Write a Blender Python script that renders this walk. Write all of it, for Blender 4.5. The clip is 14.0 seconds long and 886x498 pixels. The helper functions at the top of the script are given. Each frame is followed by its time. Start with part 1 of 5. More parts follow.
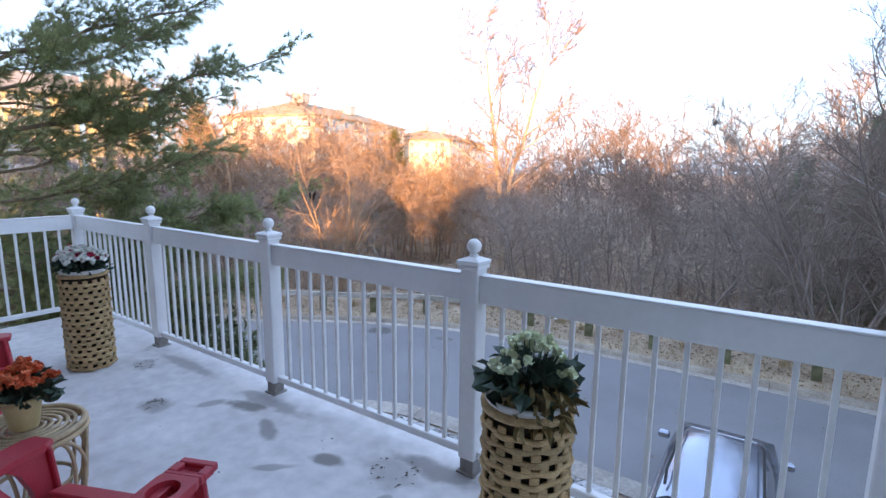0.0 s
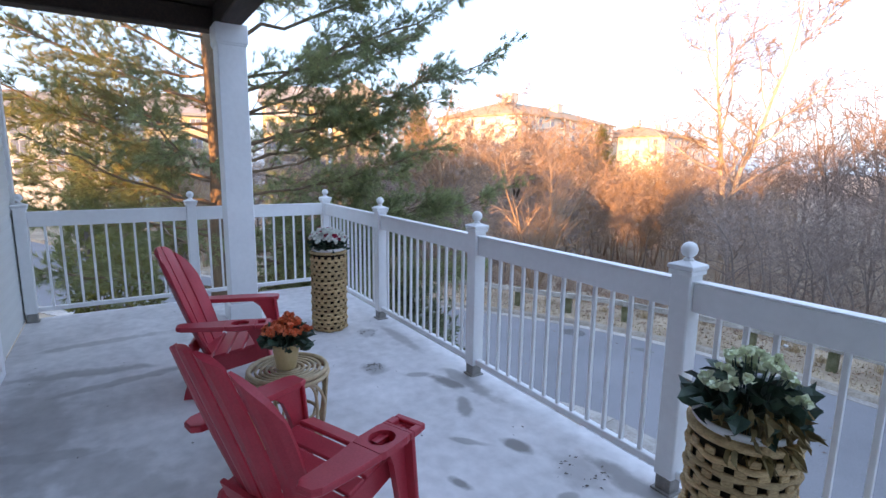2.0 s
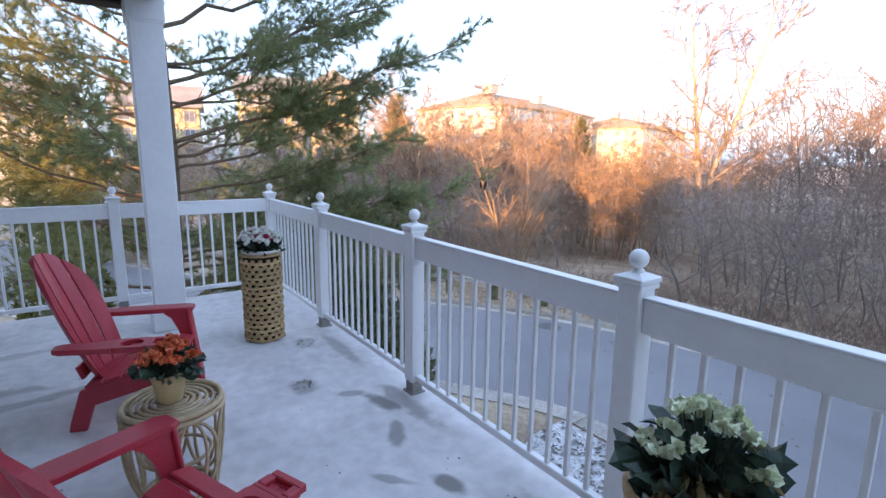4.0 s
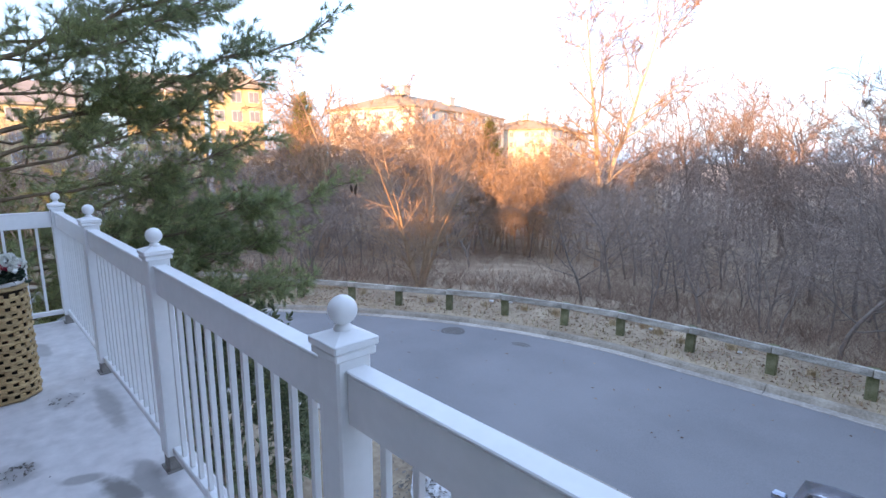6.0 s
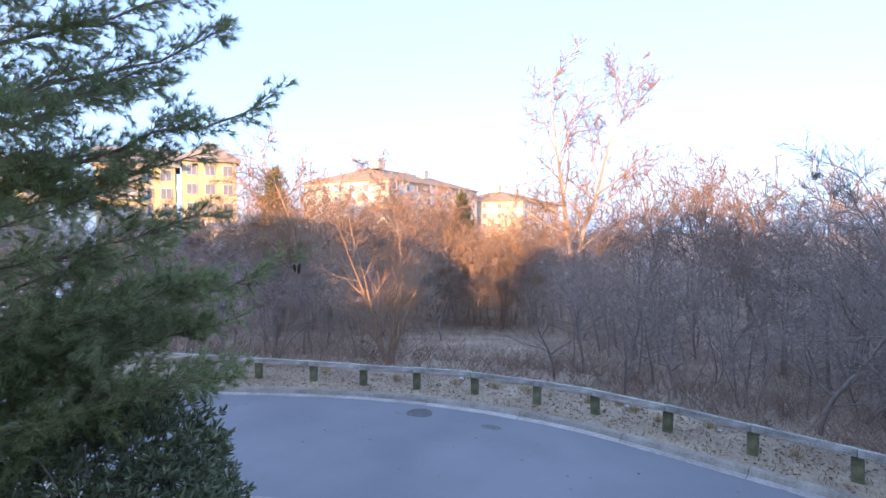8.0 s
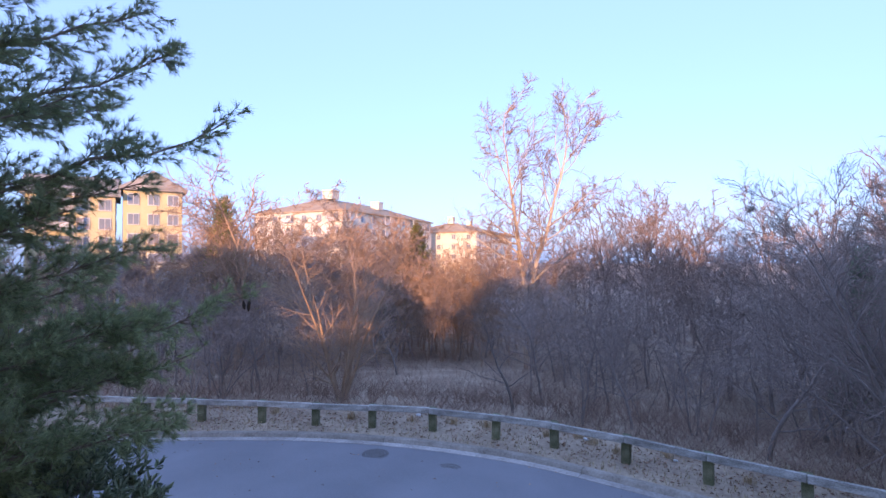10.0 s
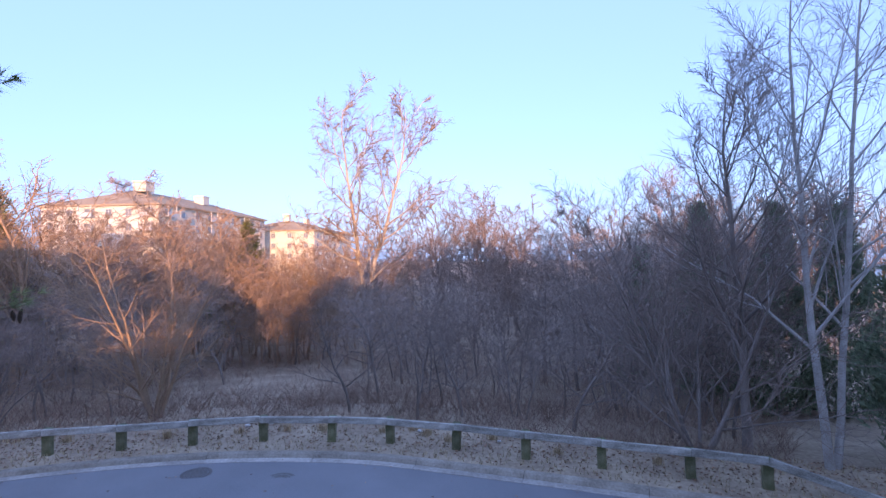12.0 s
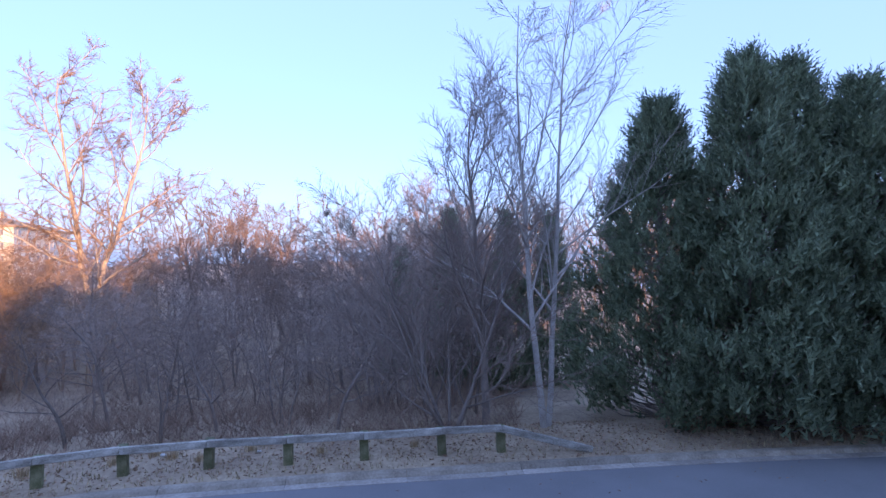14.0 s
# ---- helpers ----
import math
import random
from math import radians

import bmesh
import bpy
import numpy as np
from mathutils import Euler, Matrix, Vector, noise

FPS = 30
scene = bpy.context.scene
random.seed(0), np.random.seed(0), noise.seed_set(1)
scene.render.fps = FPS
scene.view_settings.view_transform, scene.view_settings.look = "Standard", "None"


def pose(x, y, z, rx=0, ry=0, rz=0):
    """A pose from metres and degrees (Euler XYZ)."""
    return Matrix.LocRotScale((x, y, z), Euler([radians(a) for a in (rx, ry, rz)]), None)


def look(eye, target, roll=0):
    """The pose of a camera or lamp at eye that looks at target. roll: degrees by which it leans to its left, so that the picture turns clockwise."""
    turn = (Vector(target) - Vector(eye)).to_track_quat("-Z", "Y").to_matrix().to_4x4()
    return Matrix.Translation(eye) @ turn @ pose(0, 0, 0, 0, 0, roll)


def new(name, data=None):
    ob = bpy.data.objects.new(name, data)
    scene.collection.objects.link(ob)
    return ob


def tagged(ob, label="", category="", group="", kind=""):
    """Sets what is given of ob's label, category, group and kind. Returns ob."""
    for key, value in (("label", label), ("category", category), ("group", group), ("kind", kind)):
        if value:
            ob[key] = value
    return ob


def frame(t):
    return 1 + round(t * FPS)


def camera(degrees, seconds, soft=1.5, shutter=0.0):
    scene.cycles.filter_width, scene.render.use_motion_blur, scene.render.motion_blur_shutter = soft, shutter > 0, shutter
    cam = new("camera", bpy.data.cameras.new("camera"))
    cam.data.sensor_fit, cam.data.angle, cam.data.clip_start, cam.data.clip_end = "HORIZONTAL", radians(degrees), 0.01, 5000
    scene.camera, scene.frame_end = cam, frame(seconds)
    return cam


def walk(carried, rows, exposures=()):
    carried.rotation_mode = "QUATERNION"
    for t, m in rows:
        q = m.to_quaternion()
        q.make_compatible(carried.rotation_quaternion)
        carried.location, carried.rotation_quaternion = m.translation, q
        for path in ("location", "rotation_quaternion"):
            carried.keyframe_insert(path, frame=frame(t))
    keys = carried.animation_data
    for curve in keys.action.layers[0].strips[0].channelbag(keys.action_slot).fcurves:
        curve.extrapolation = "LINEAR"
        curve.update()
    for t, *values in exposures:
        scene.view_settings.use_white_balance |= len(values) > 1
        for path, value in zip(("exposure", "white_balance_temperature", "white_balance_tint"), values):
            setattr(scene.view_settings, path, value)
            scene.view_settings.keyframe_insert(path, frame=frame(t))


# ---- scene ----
cam = camera(82.6, 14.0)
PATH = [
    (0, (0.197, 0.109, 1.586), (-0.932, 1.729, 1.267), 0.5),
    (0.5, (0.173, 0.079, 1.576), (-1.157, 1.537, 1.254), 0.5),
    (1, (0.184, 0.068, 1.575), (-1.305, 1.363, 1.25), 0.7),
    (1.5, (0.213, 0.053, 1.579), (-1.384, 1.211, 1.249), 0.7),
    (2, (0.219, 0.044, 1.575), (-1.441, 1.109, 1.241), 0.8),
    (2.2, (0.219, 0.041, 1.579), (-1.456, 1.08, 1.241), 0.8),
    (4.3, (-0.02, 0.678, 1.579), (-1.608, 1.837, 1.21), 0.5),
    (4.5, (-0.049, 0.777, 1.572), (-1.612, 1.969, 1.206), 0.4),
    (5, (-0.064, 1.083, 1.565), (-1.568, 2.348, 1.194), 0.2),
    (5.5, (-0.05, 1.341, 1.595), (-1.504, 2.664, 1.225), 0.2),
    (6, (-0.05, 1.562, 1.573), (-1.469, 2.926, 1.216), 0.2),
    (6.5, (-0.087, 1.74, 1.610), (-1.487, 3.131, 1.290), 0.2),
    (7, (-0.143, 1.913, 1.628), (-1.533, 3.328, 1.374), 0.3),
    (7.5, (-0.149, 2.114, 1.652), (-1.537, 3.544, 1.485), 0.1),
    (7.7, (-0.156, 2.156, 1.653), (-1.542, 3.592, 1.525), -0.1),
    (9.8, (-0.414, 2.302, 1.697), (-1.679, 3.851, 1.739), -0.4),
    (10, (-0.396, 2.309, 1.696), (-1.633, 3.88, 1.736), -0.3),
    (10.5, (-0.404, 2.314, 1.674), (-1.545, 3.955, 1.715), -0.3),
    (11, (-0.347, 2.341, 1.695), (-1.369, 4.06, 1.733), -0.5),
    (11.5, (-0.331, 2.36, 1.702), (-1.2, 4.161, 1.735), -0.6),
    (12, (-0.314, 2.385, 1.687), (-1.002, 4.262, 1.717), -0.7),
    (12.5, (-0.304, 2.404, 1.669), (-0.781, 4.346, 1.696), -0.7),
    (13, (-0.29, 2.394, 1.592), (-0.535, 4.379, 1.625), -0.7),
    (13.5, (-0.273, 2.434, 1.596), (-0.282, 4.434, 1.623), -0.9),
    (14, (-0.26, 2.45, 1.572), (-0.053, 4.439, 1.597), -0.9),
]
walk(cam, [(t, look(eye, target, roll)) for t, eye, target, roll in PATH],
     [(0.0, 3.38, 7600, 29), (6.5, 3.33, 7400, 29), (7.5, 3.2, 6800, 30), (10.0, 2.62, 5900, 40), (12.0, 2.57, 5900, 40), (14.0, 2.67, 5900, 40)])

# ---- light ----
SUN_AZ, SUN_EL = Vector((0.40, -0.92)).normalized(), radians(9.0)
to_sun = Vector((SUN_AZ.x * math.cos(SUN_EL), SUN_AZ.y * math.cos(SUN_EL), math.sin(SUN_EL)))
world = bpy.data.worlds.new("sky")
scene.world = world
world.use_nodes = True
wn = world.node_tree.nodes
sky = wn.new("ShaderNodeTexSky")
sky.sky_type = "NISHITA"
sky.sun_disc = False
sky.sun_elevation = SUN_EL
sky.sun_rotation = math.atan2(SUN_AZ.x, SUN_AZ.y)
sky.air_density, sky.dust_density, sky.ozone_density = 1.0, 1.6, 3.0
wn["Background"].inputs["Strength"].default_value = 0.15
# an even pale blue mixed into the sky, added to lift the shaded foreground
sky_fill = wn.new("ShaderNodeMix")
sky_fill.data_type = "RGBA"
sky_fill.inputs[0].default_value = 0.80
sky_fill.inputs[7].default_value = (0.48, 0.82, 1.27, 1)
world.node_tree.links.new(sky.outputs["Color"], sky_fill.inputs[6])
world.node_tree.links.new(sky_fill.outputs[2], wn["Background"].inputs["Color"])
sun_data = bpy.data.lights.new("sun", "SUN")
sun_data.energy, sun_data.angle, sun_data.color = 1.3, radians(0.6), (1.0, 0.57, 0.22)
sun = new("sun", sun_data)
sun.matrix_world = look((0, 0, 40), Vector((0, 0, 40)) - to_sun)

# ---- materials ----
def mat(name, a, b=None, scale=4.0, rough=0.6, metal=0.0, bump=0.15, fine=9.0, per="", vary=0.0, spec=0.4, dist=0.01, stretch=None, thin=0.0):
    """Two colours mixed by coarse and fine noise, with relief. per: 'object' or 'island' varies the lightness by vary."""
    m = bpy.data.materials.new(name)
    m.use_nodes = True
    t = m.node_tree
    bsdf = t.nodes["Principled BSDF"]
    tc = t.nodes.new("ShaderNodeTexCoord")
    src = tc.outputs["Object"]
    if stretch:
        mp = t.nodes.new("ShaderNodeMapping")
        mp.inputs["Scale"].default_value = stretch
        t.links.new(src, mp.inputs["Vector"])
        src = mp.outputs["Vector"]
    n1, n2 = t.nodes.new("ShaderNodeTexNoise"), t.nodes.new("ShaderNodeTexNoise")
    n1.inputs["Scale"].default_value, n2.inputs["Scale"].default_value = scale, scale * fine
    n1.inputs["Detail"].default_value, n2.inputs["Detail"].default_value = 4, 3
    for n in (n1, n2):
        t.links.new(src, n.inputs["Vector"])
    mixn = t.nodes.new("ShaderNodeMath")
    mixn.operation = "MULTIPLY_ADD"
    mixn.inputs[1].default_value = 0.45
    t.links.new(n2.outputs["Fac"], mixn.inputs[0])
    half = t.nodes.new("ShaderNodeMath")
    half.operation = "MULTIPLY"
    half.inputs[1].default_value = 0.6
    t.links.new(n1.outputs["Fac"], half.inputs[0])
    t.links.new(half.outputs[0], mixn.inputs[2])
    ramp = t.nodes.new("ShaderNodeValToRGB")
    b = b or tuple(min(1, c * 1.25) for c in a)
    ramp.color_ramp.elements[0].position, ramp.color_ramp.elements[1].position = 0.36, 0.68
    ramp.color_ramp.elements[0].color, ramp.color_ramp.elements[1].color = (*a, 1), (*b, 1)
    t.links.new(mixn.outputs[0], ramp.inputs["Fac"])
    out = ramp.outputs["Color"]
    if per:
        info = t.nodes.new("ShaderNodeObjectInfo" if per == "object" else "ShaderNodeNewGeometry")
        rnd = info.outputs["Random" if per == "object" else "Random Per Island"]
        hs = t.nodes.new("ShaderNodeHueSaturation")
        mr = t.nodes.new("ShaderNodeMapRange")
        mr.inputs["To Min"].default_value, mr.inputs["To Max"].default_value = 1 - vary, 1 + vary
        t.links.new(rnd, mr.inputs["Value"])
        t.links.new(mr.outputs["Result"], hs.inputs["Value"])
        t.links.new(out, hs.inputs["Color"])
        out = hs.outputs["Color"]
    t.links.new(out, bsdf.inputs["Base Color"])
    bsdf.inputs["Roughness"].default_value, bsdf.inputs["Metallic"].default_value = rough, metal
    bsdf.inputs["Specular IOR Level"].default_value = spec
    if bump:
        bp = t.nodes.new("ShaderNodeBump")
        bp.inputs["Strength"].default_value, bp.inputs["Distance"].default_value = bump, dist
        t.links.new(mixn.outputs[0], bp.inputs["Height"])
        t.links.new(bp.outputs["Normal"], bsdf.inputs["Normal"])
    if thin:
        # leaves let part of the light through
        tr, mx = t.nodes.new("ShaderNodeBsdfTranslucent"), t.nodes.new("ShaderNodeMixShader")
        mx.inputs["Fac"].default_value = thin
        t.links.new(out, tr.inputs["Color"])
        t.links.new(bsdf.outputs["BSDF"], mx.inputs[1])
        t.links.new(tr.outputs["BSDF"], mx.inputs[2])
        t.links.new(mx.outputs["Shader"], t.nodes["Material Output"].inputs["Surface"])
    return m


M_CONC = mat("deck_concrete", (0.53, 0.505, 0.495), (0.80, 0.77, 0.76), 1.5, 0.55, bump=0.25, fine=7, spec=0.5)
M_WHITE = mat("white_paint", (0.80, 0.80, 0.79), (0.87, 0.87, 0.86), 3, 0.42, bump=0.05, per="object", vary=0.03)
M_FOOT = mat("post_foot_metal", (0.22, 0.21, 0.20), (0.36, 0.33, 0.30), 20, 0.5, 0.5, bump=0.2)
M_SIDING = mat("vinyl_siding", (0.66, 0.66, 0.62), (0.74, 0.74, 0.70), 2, 0.5, bump=0.06, stretch=(0.5, 8, 8))
M_DARKWOOD = mat("dark_soffit_wood", (0.035, 0.022, 0.018), (0.07, 0.045, 0.035), 6, 0.7, bump=0.3, stretch=(1, 8, 8))
M_BRICK = mat("house_brick", (0.30, 0.17, 0.12), (0.42, 0.26, 0.19), 3, 0.8)
M_ROOF = mat("roof_shingle", (0.20, 0.16, 0.12), (0.32, 0.26, 0.19), 0.8, 0.9, bump=0.3)
M_RED = mat("red_plastic", (0.44, 0.03, 0.045), (0.56, 0.05, 0.07), 6, 0.36, bump=0.06, fine=20, spec=0.45)
M_CANE = mat("rattan_cane", (0.40, 0.27, 0.15), (0.62, 0.46, 0.28), 18, 0.45, bump=0.15, per="object", vary=0.08)
M_WEAVE = mat("woven_hyacinth", (0.38, 0.23, 0.10), (0.68, 0.47, 0.24), 28, 0.65, bump=0.5, fine=4, per="object", vary=0.16, stretch=(1, 1, 3))
M_STAKE = mat("basket_stake", (0.16, 0.09, 0.04), (0.26, 0.16, 0.08), 30, 0.7)
# near-black brown that paints the shade inside the baskets
M_HOLESHADE = mat("basket_hole_shade", (0.035, 0.02, 0.012), (0.06, 0.04, 0.025), 12, 0.9)
M_POTWHITE = mat("white_pot_rim", (0.78, 0.77, 0.74), (0.86, 0.85, 0.82), 6, 0.35, bump=0.03)
M_POTTAN = mat("beige_pot", (0.56, 0.42, 0.20), (0.66, 0.50, 0.27), 10, 0.5)
M_SOIL = mat("potting_soil", (0.02, 0.014, 0.01), (0.05, 0.035, 0.025), 40, 0.95, bump=0.8)
M_LEAFDARK = mat("dark_glossy_leaf", (0.018, 0.04, 0.028), (0.05, 0.09, 0.055), 30, 0.35, per="island", vary=0.35)
M_LEAFWILT = mat("wilted_leaf", (0.16, 0.10, 0.04), (0.30, 0.22, 0.09), 30, 0.7, per="island", vary=0.4)
M_PETALCREAM = mat("cream_petal", (0.62, 0.68, 0.40), (0.84, 0.86, 0.68), 30, 0.5, per="island", vary=0.12)
M_PETALWHITE = mat("white_petal", (0.74, 0.74, 0.66), (0.86, 0.86, 0.80), 30, 0.5, per="island", vary=0.1)
M_PETALRED = mat("crimson_petal", (0.40, 0.02, 0.06), (0.55, 0.05, 0.1), 30, 0.5, per="island", vary=0.2)
M_PETALORANGE = mat("orange_petal", (0.78, 0.15, 0.06), (0.92, 0.30, 0.14), 30, 0.5, per="island", vary=0.2)
M_ASPHALT = mat("asphalt", (0.18, 0.178, 0.182), (0.25, 0.245, 0.25), 0.35, 0.75, bump=0.4, fine=120, dist=0.004, spec=0.45)
M_KERB = mat("kerb_concrete", (0.28, 0.245, 0.21), (0.50, 0.45, 0.40), 1.4, 0.8, bump=0.3, per="object", vary=0.16)
M_KERBDIRT = mat("dirty_kerb_concrete", (0.20, 0.165, 0.125), (0.40, 0.345, 0.28), 1.8, 0.85, bump=0.4, per="object", vary=0.15)
# fan tree's twigs, painted paler and tanner to read as sunlit
M_FAN = mat("fan_twigs_sunlit", (0.28, 0.185, 0.12), (0.46, 0.33, 0.22), 2, 0.85, bump=0)
M_IRON = mat("cast_iron", (0.10, 0.095, 0.09), (0.18, 0.17, 0.16), 14, 0.6, 0.4, bump=0.4)
M_GROUND = mat("dry_winter_grass", (0.25, 0.18, 0.125), (0.50, 0.39, 0.27), 0.5, 0.95, bump=0.8, fine=16, dist=0.05)
M_LITTER = mat("leaf_litter", (0.20, 0.11, 0.07), (0.40, 0.26, 0.17), 1.2, 0.95, bump=0.7, per="island", vary=0.5)
M_STRAW = mat("dry_grass_blades", (0.30, 0.22, 0.12), (0.50, 0.40, 0.24), 2, 0.9, bump=0, per="island", vary=0.35)
M_TUFT = mat("dead_grass_clump", (0.40, 0.29, 0.17), (0.60, 0.47, 0.30), 2, 0.9, bump=0, thin=0.45, per="island", vary=0.3)
M_GRAVEL = mat("pale_gravel_bed", (0.26, 0.25, 0.24), (0.74, 0.74, 0.74), 3.0, 0.85, bump=0.8, fine=5, dist=0.03)
M_TIMBER = mat("weathered_guard_timber", (0.14, 0.125, 0.10), (0.58, 0.55, 0.49), 2.2, 0.85, bump=0.5, per="object", vary=0.14, stretch=(1, 1, 3))
M_MOSSPOST = mat("mossy_post", (0.09, 0.10, 0.04), (0.24, 0.23, 0.14), 5, 0.9, bump=0.5, per="object", vary=0.2)
M_BARK = mat("grey_brown_bark", (0.17, 0.135, 0.115), (0.31, 0.26, 0.225), 5, 0.9, bump=0.5, per="object", vary=0.25, stretch=(1, 1, 0.3))
M_TWIG = mat("red_brown_twigs", (0.22, 0.165, 0.135), (0.37, 0.29, 0.245), 2, 0.85, bump=0, per="object", vary=0.28)
# warmer copy of the twig colour, with low sunlight painted in
M_TWIGSUN = mat("sunlit_tan_twigs", (0.27, 0.175, 0.11), (0.42, 0.295, 0.20), 2, 0.85, bump=0, per="object", vary=0.12)
M_SYCAMORE = mat("sycamore_bark", (0.34, 0.28, 0.22), (0.62, 0.55, 0.46), 0.9, 0.8, bump=0.2)
M_SYCTWIG = mat("sycamore_twigs", (0.24, 0.16, 0.11), (0.38, 0.27, 0.195), 0.9, 0.85, bump=0)
M_BIRCH = mat("pale_smooth_bark", (0.30, 0.27, 0.24), (0.52, 0.48, 0.44), 3, 0.8, bump=0.3)
M_PINEBARK = mat("pine_bark", (0.15, 0.105, 0.07), (0.30, 0.215, 0.145), 6, 0.9, bump=0.8, stretch=(1, 1, 0.25))
M_NEEDLE = mat("pine_needles", (0.20, 0.25, 0.125), (0.39, 0.42, 0.19), 0.8, 0.5, bump=0, thin=0.45, per="island", vary=0.35)
M_CEDAR = mat("cedar_sprays", (0.13, 0.175, 0.11), (0.25, 0.31, 0.185), 0.9, 0.7, bump=0, thin=0.3, per="island", vary=0.4)
M_YEW = mat("yellow_green_conifer", (0.12, 0.14, 0.04), (0.25, 0.25, 0.08), 0.9, 0.75, bump=0, thin=0.3, per="island", vary=0.3)
M_HOLLY = mat("evergreen_shrub_leaf", (0.11, 0.14, 0.075), (0.27, 0.30, 0.17), 3, 0.36, bump=0, thin=0.25, per="island", vary=0.45)
M_YELWALL = mat("ochre_siding", (0.52, 0.44, 0.24), (0.60, 0.52, 0.31), 0.6, 0.8, bump=0.1)
M_CREAMWALL = mat("cream_siding", (0.56, 0.52, 0.43), (0.66, 0.62, 0.52), 0.5, 0.8, bump=0.1)
M_FARROOF = mat("brown_shingle_roof", (0.32, 0.235, 0.15), (0.43, 0.33, 0.22), 0.4, 0.9, bump=0.2)
M_GREYROOF = mat("grey_shingle_roof", (0.24, 0.23, 0.22), (0.36, 0.34, 0.31), 0.4, 0.9, bump=0.2)
M_TRIM = mat("far_white_trim", (0.52, 0.51, 0.49), (0.6, 0.59, 0.57), 1, 0.6, bump=0)
M_PANE = mat("dark_window_glass", (0.05, 0.055, 0.065), (0.09, 0.10, 0.115), 0.5, 0.08, bump=0, spec=0.8)
# paler grey-blue than M_PANE, so far windows stand out less
M_FARPANE = mat("pale_window_glass", (0.16, 0.18, 0.21), (0.24, 0.265, 0.30), 0.5, 0.15, bump=0, spec=0.6)
M_CARPAINT = mat("silver_blue_car_paint", (0.36, 0.41, 0.50), (0.42, 0.47, 0.56), 2, 0.16, 0.75, bump=0, spec=0.6)
M_BLACK = mat("black_rubber", (0.012, 0.012, 0.012), (0.03, 0.03, 0.03), 8, 0.6, bump=0.1)
M_CHROME = mat("chrome", (0.6, 0.6, 0.62), (0.7, 0.7, 0.72), 4, 0.15, 1.0, bump=0)
M_CONE = mat("pine_cone", (0.05, 0.03, 0.02), (0.11, 0.07, 0.045), 60, 0.9, bump=0.3)
M_STAIN = mat("damp_dirt_stain", (0.20, 0.185, 0.17), (0.34, 0.32, 0.30), 9, 0.5, bump=0.1)
M_DEBRIS = mat("black_leaf_debris", (0.10, 0.09, 0.08), (0.24, 0.21, 0.18), 20, 0.8, bump=0.2, per="island", vary=0.4)



def stain_spots(m, spots, dark):
    """Soft dark marks on a floor: (x, y, half length, half width, turn, strength)."""
    t = m.node_tree
    bsdf = t.nodes["Principled BSDF"]
    base = bsdf.inputs["Base Color"].links[0].from_socket
    tc = t.nodes.new("ShaderNodeTexCoord")
    wob = t.nodes.new("ShaderNodeTexNoise")
    wob.inputs["Scale"].default_value, wob.inputs["Detail"].default_value = 7.0, 5
    t.links.new(tc.outputs["Object"], wob.inputs["Vector"])
    total = None
    for x, y, rx, ry, rot, k in spots:
        mp = t.nodes.new("ShaderNodeMapping")
        mp.vector_type = "TEXTURE"
        mp.inputs["Location"].default_value = (x, y, 0)
        mp.inputs["Rotation"].default_value = (0, 0, radians(rot))
        mp.inputs["Scale"].default_value = (rx, ry, 1)
        ln = t.nodes.new("ShaderNodeVectorMath")
        ln.operation = "LENGTH"
        ad = t.nodes.new("ShaderNodeMath")
        ad.operation = "MULTIPLY_ADD"
        ad.inputs[1].default_value = 1.7
        mr = t.nodes.new("ShaderNodeMapRange")
        mr.interpolation_type = "SMOOTHSTEP"
        mr.inputs["From Min"].default_value, mr.inputs["From Max"].default_value = 2.1, 1.4
        mr.inputs["To Max"].default_value = min(0.95, k * 1.25)
        t.links.new(tc.outputs["Object"], mp.inputs["Vector"])
        t.links.new(mp.outputs["Vector"], ln.inputs[0])
        t.links.new(wob.outputs["Fac"], ad.inputs[0])
        t.links.new(ln.outputs["Value"], ad.inputs[2])
        t.links.new(ad.outputs[0], mr.inputs["Value"])
        if total is None:
            total = mr.outputs["Result"]
        else:
            mx = t.nodes.new("ShaderNodeMath")
            mx.operation = "MAXIMUM"
            t.links.new(total, mx.inputs[0])
            t.links.new(mr.outputs["Result"], mx.inputs[1])
            total = mx.outputs[0]
    mix = t.nodes.new("ShaderNodeMix")
    mix.data_type = "RGBA"
    mix.inputs["B"].default_value = (*dark, 1)
    mix.inputs[7].default_value = (*dark, 1)
    t.links.new(total, mix.inputs[0])
    t.links.new(base, mix.inputs[6])
    t.links.new(mix.outputs[2], bsdf.inputs["Base Color"])


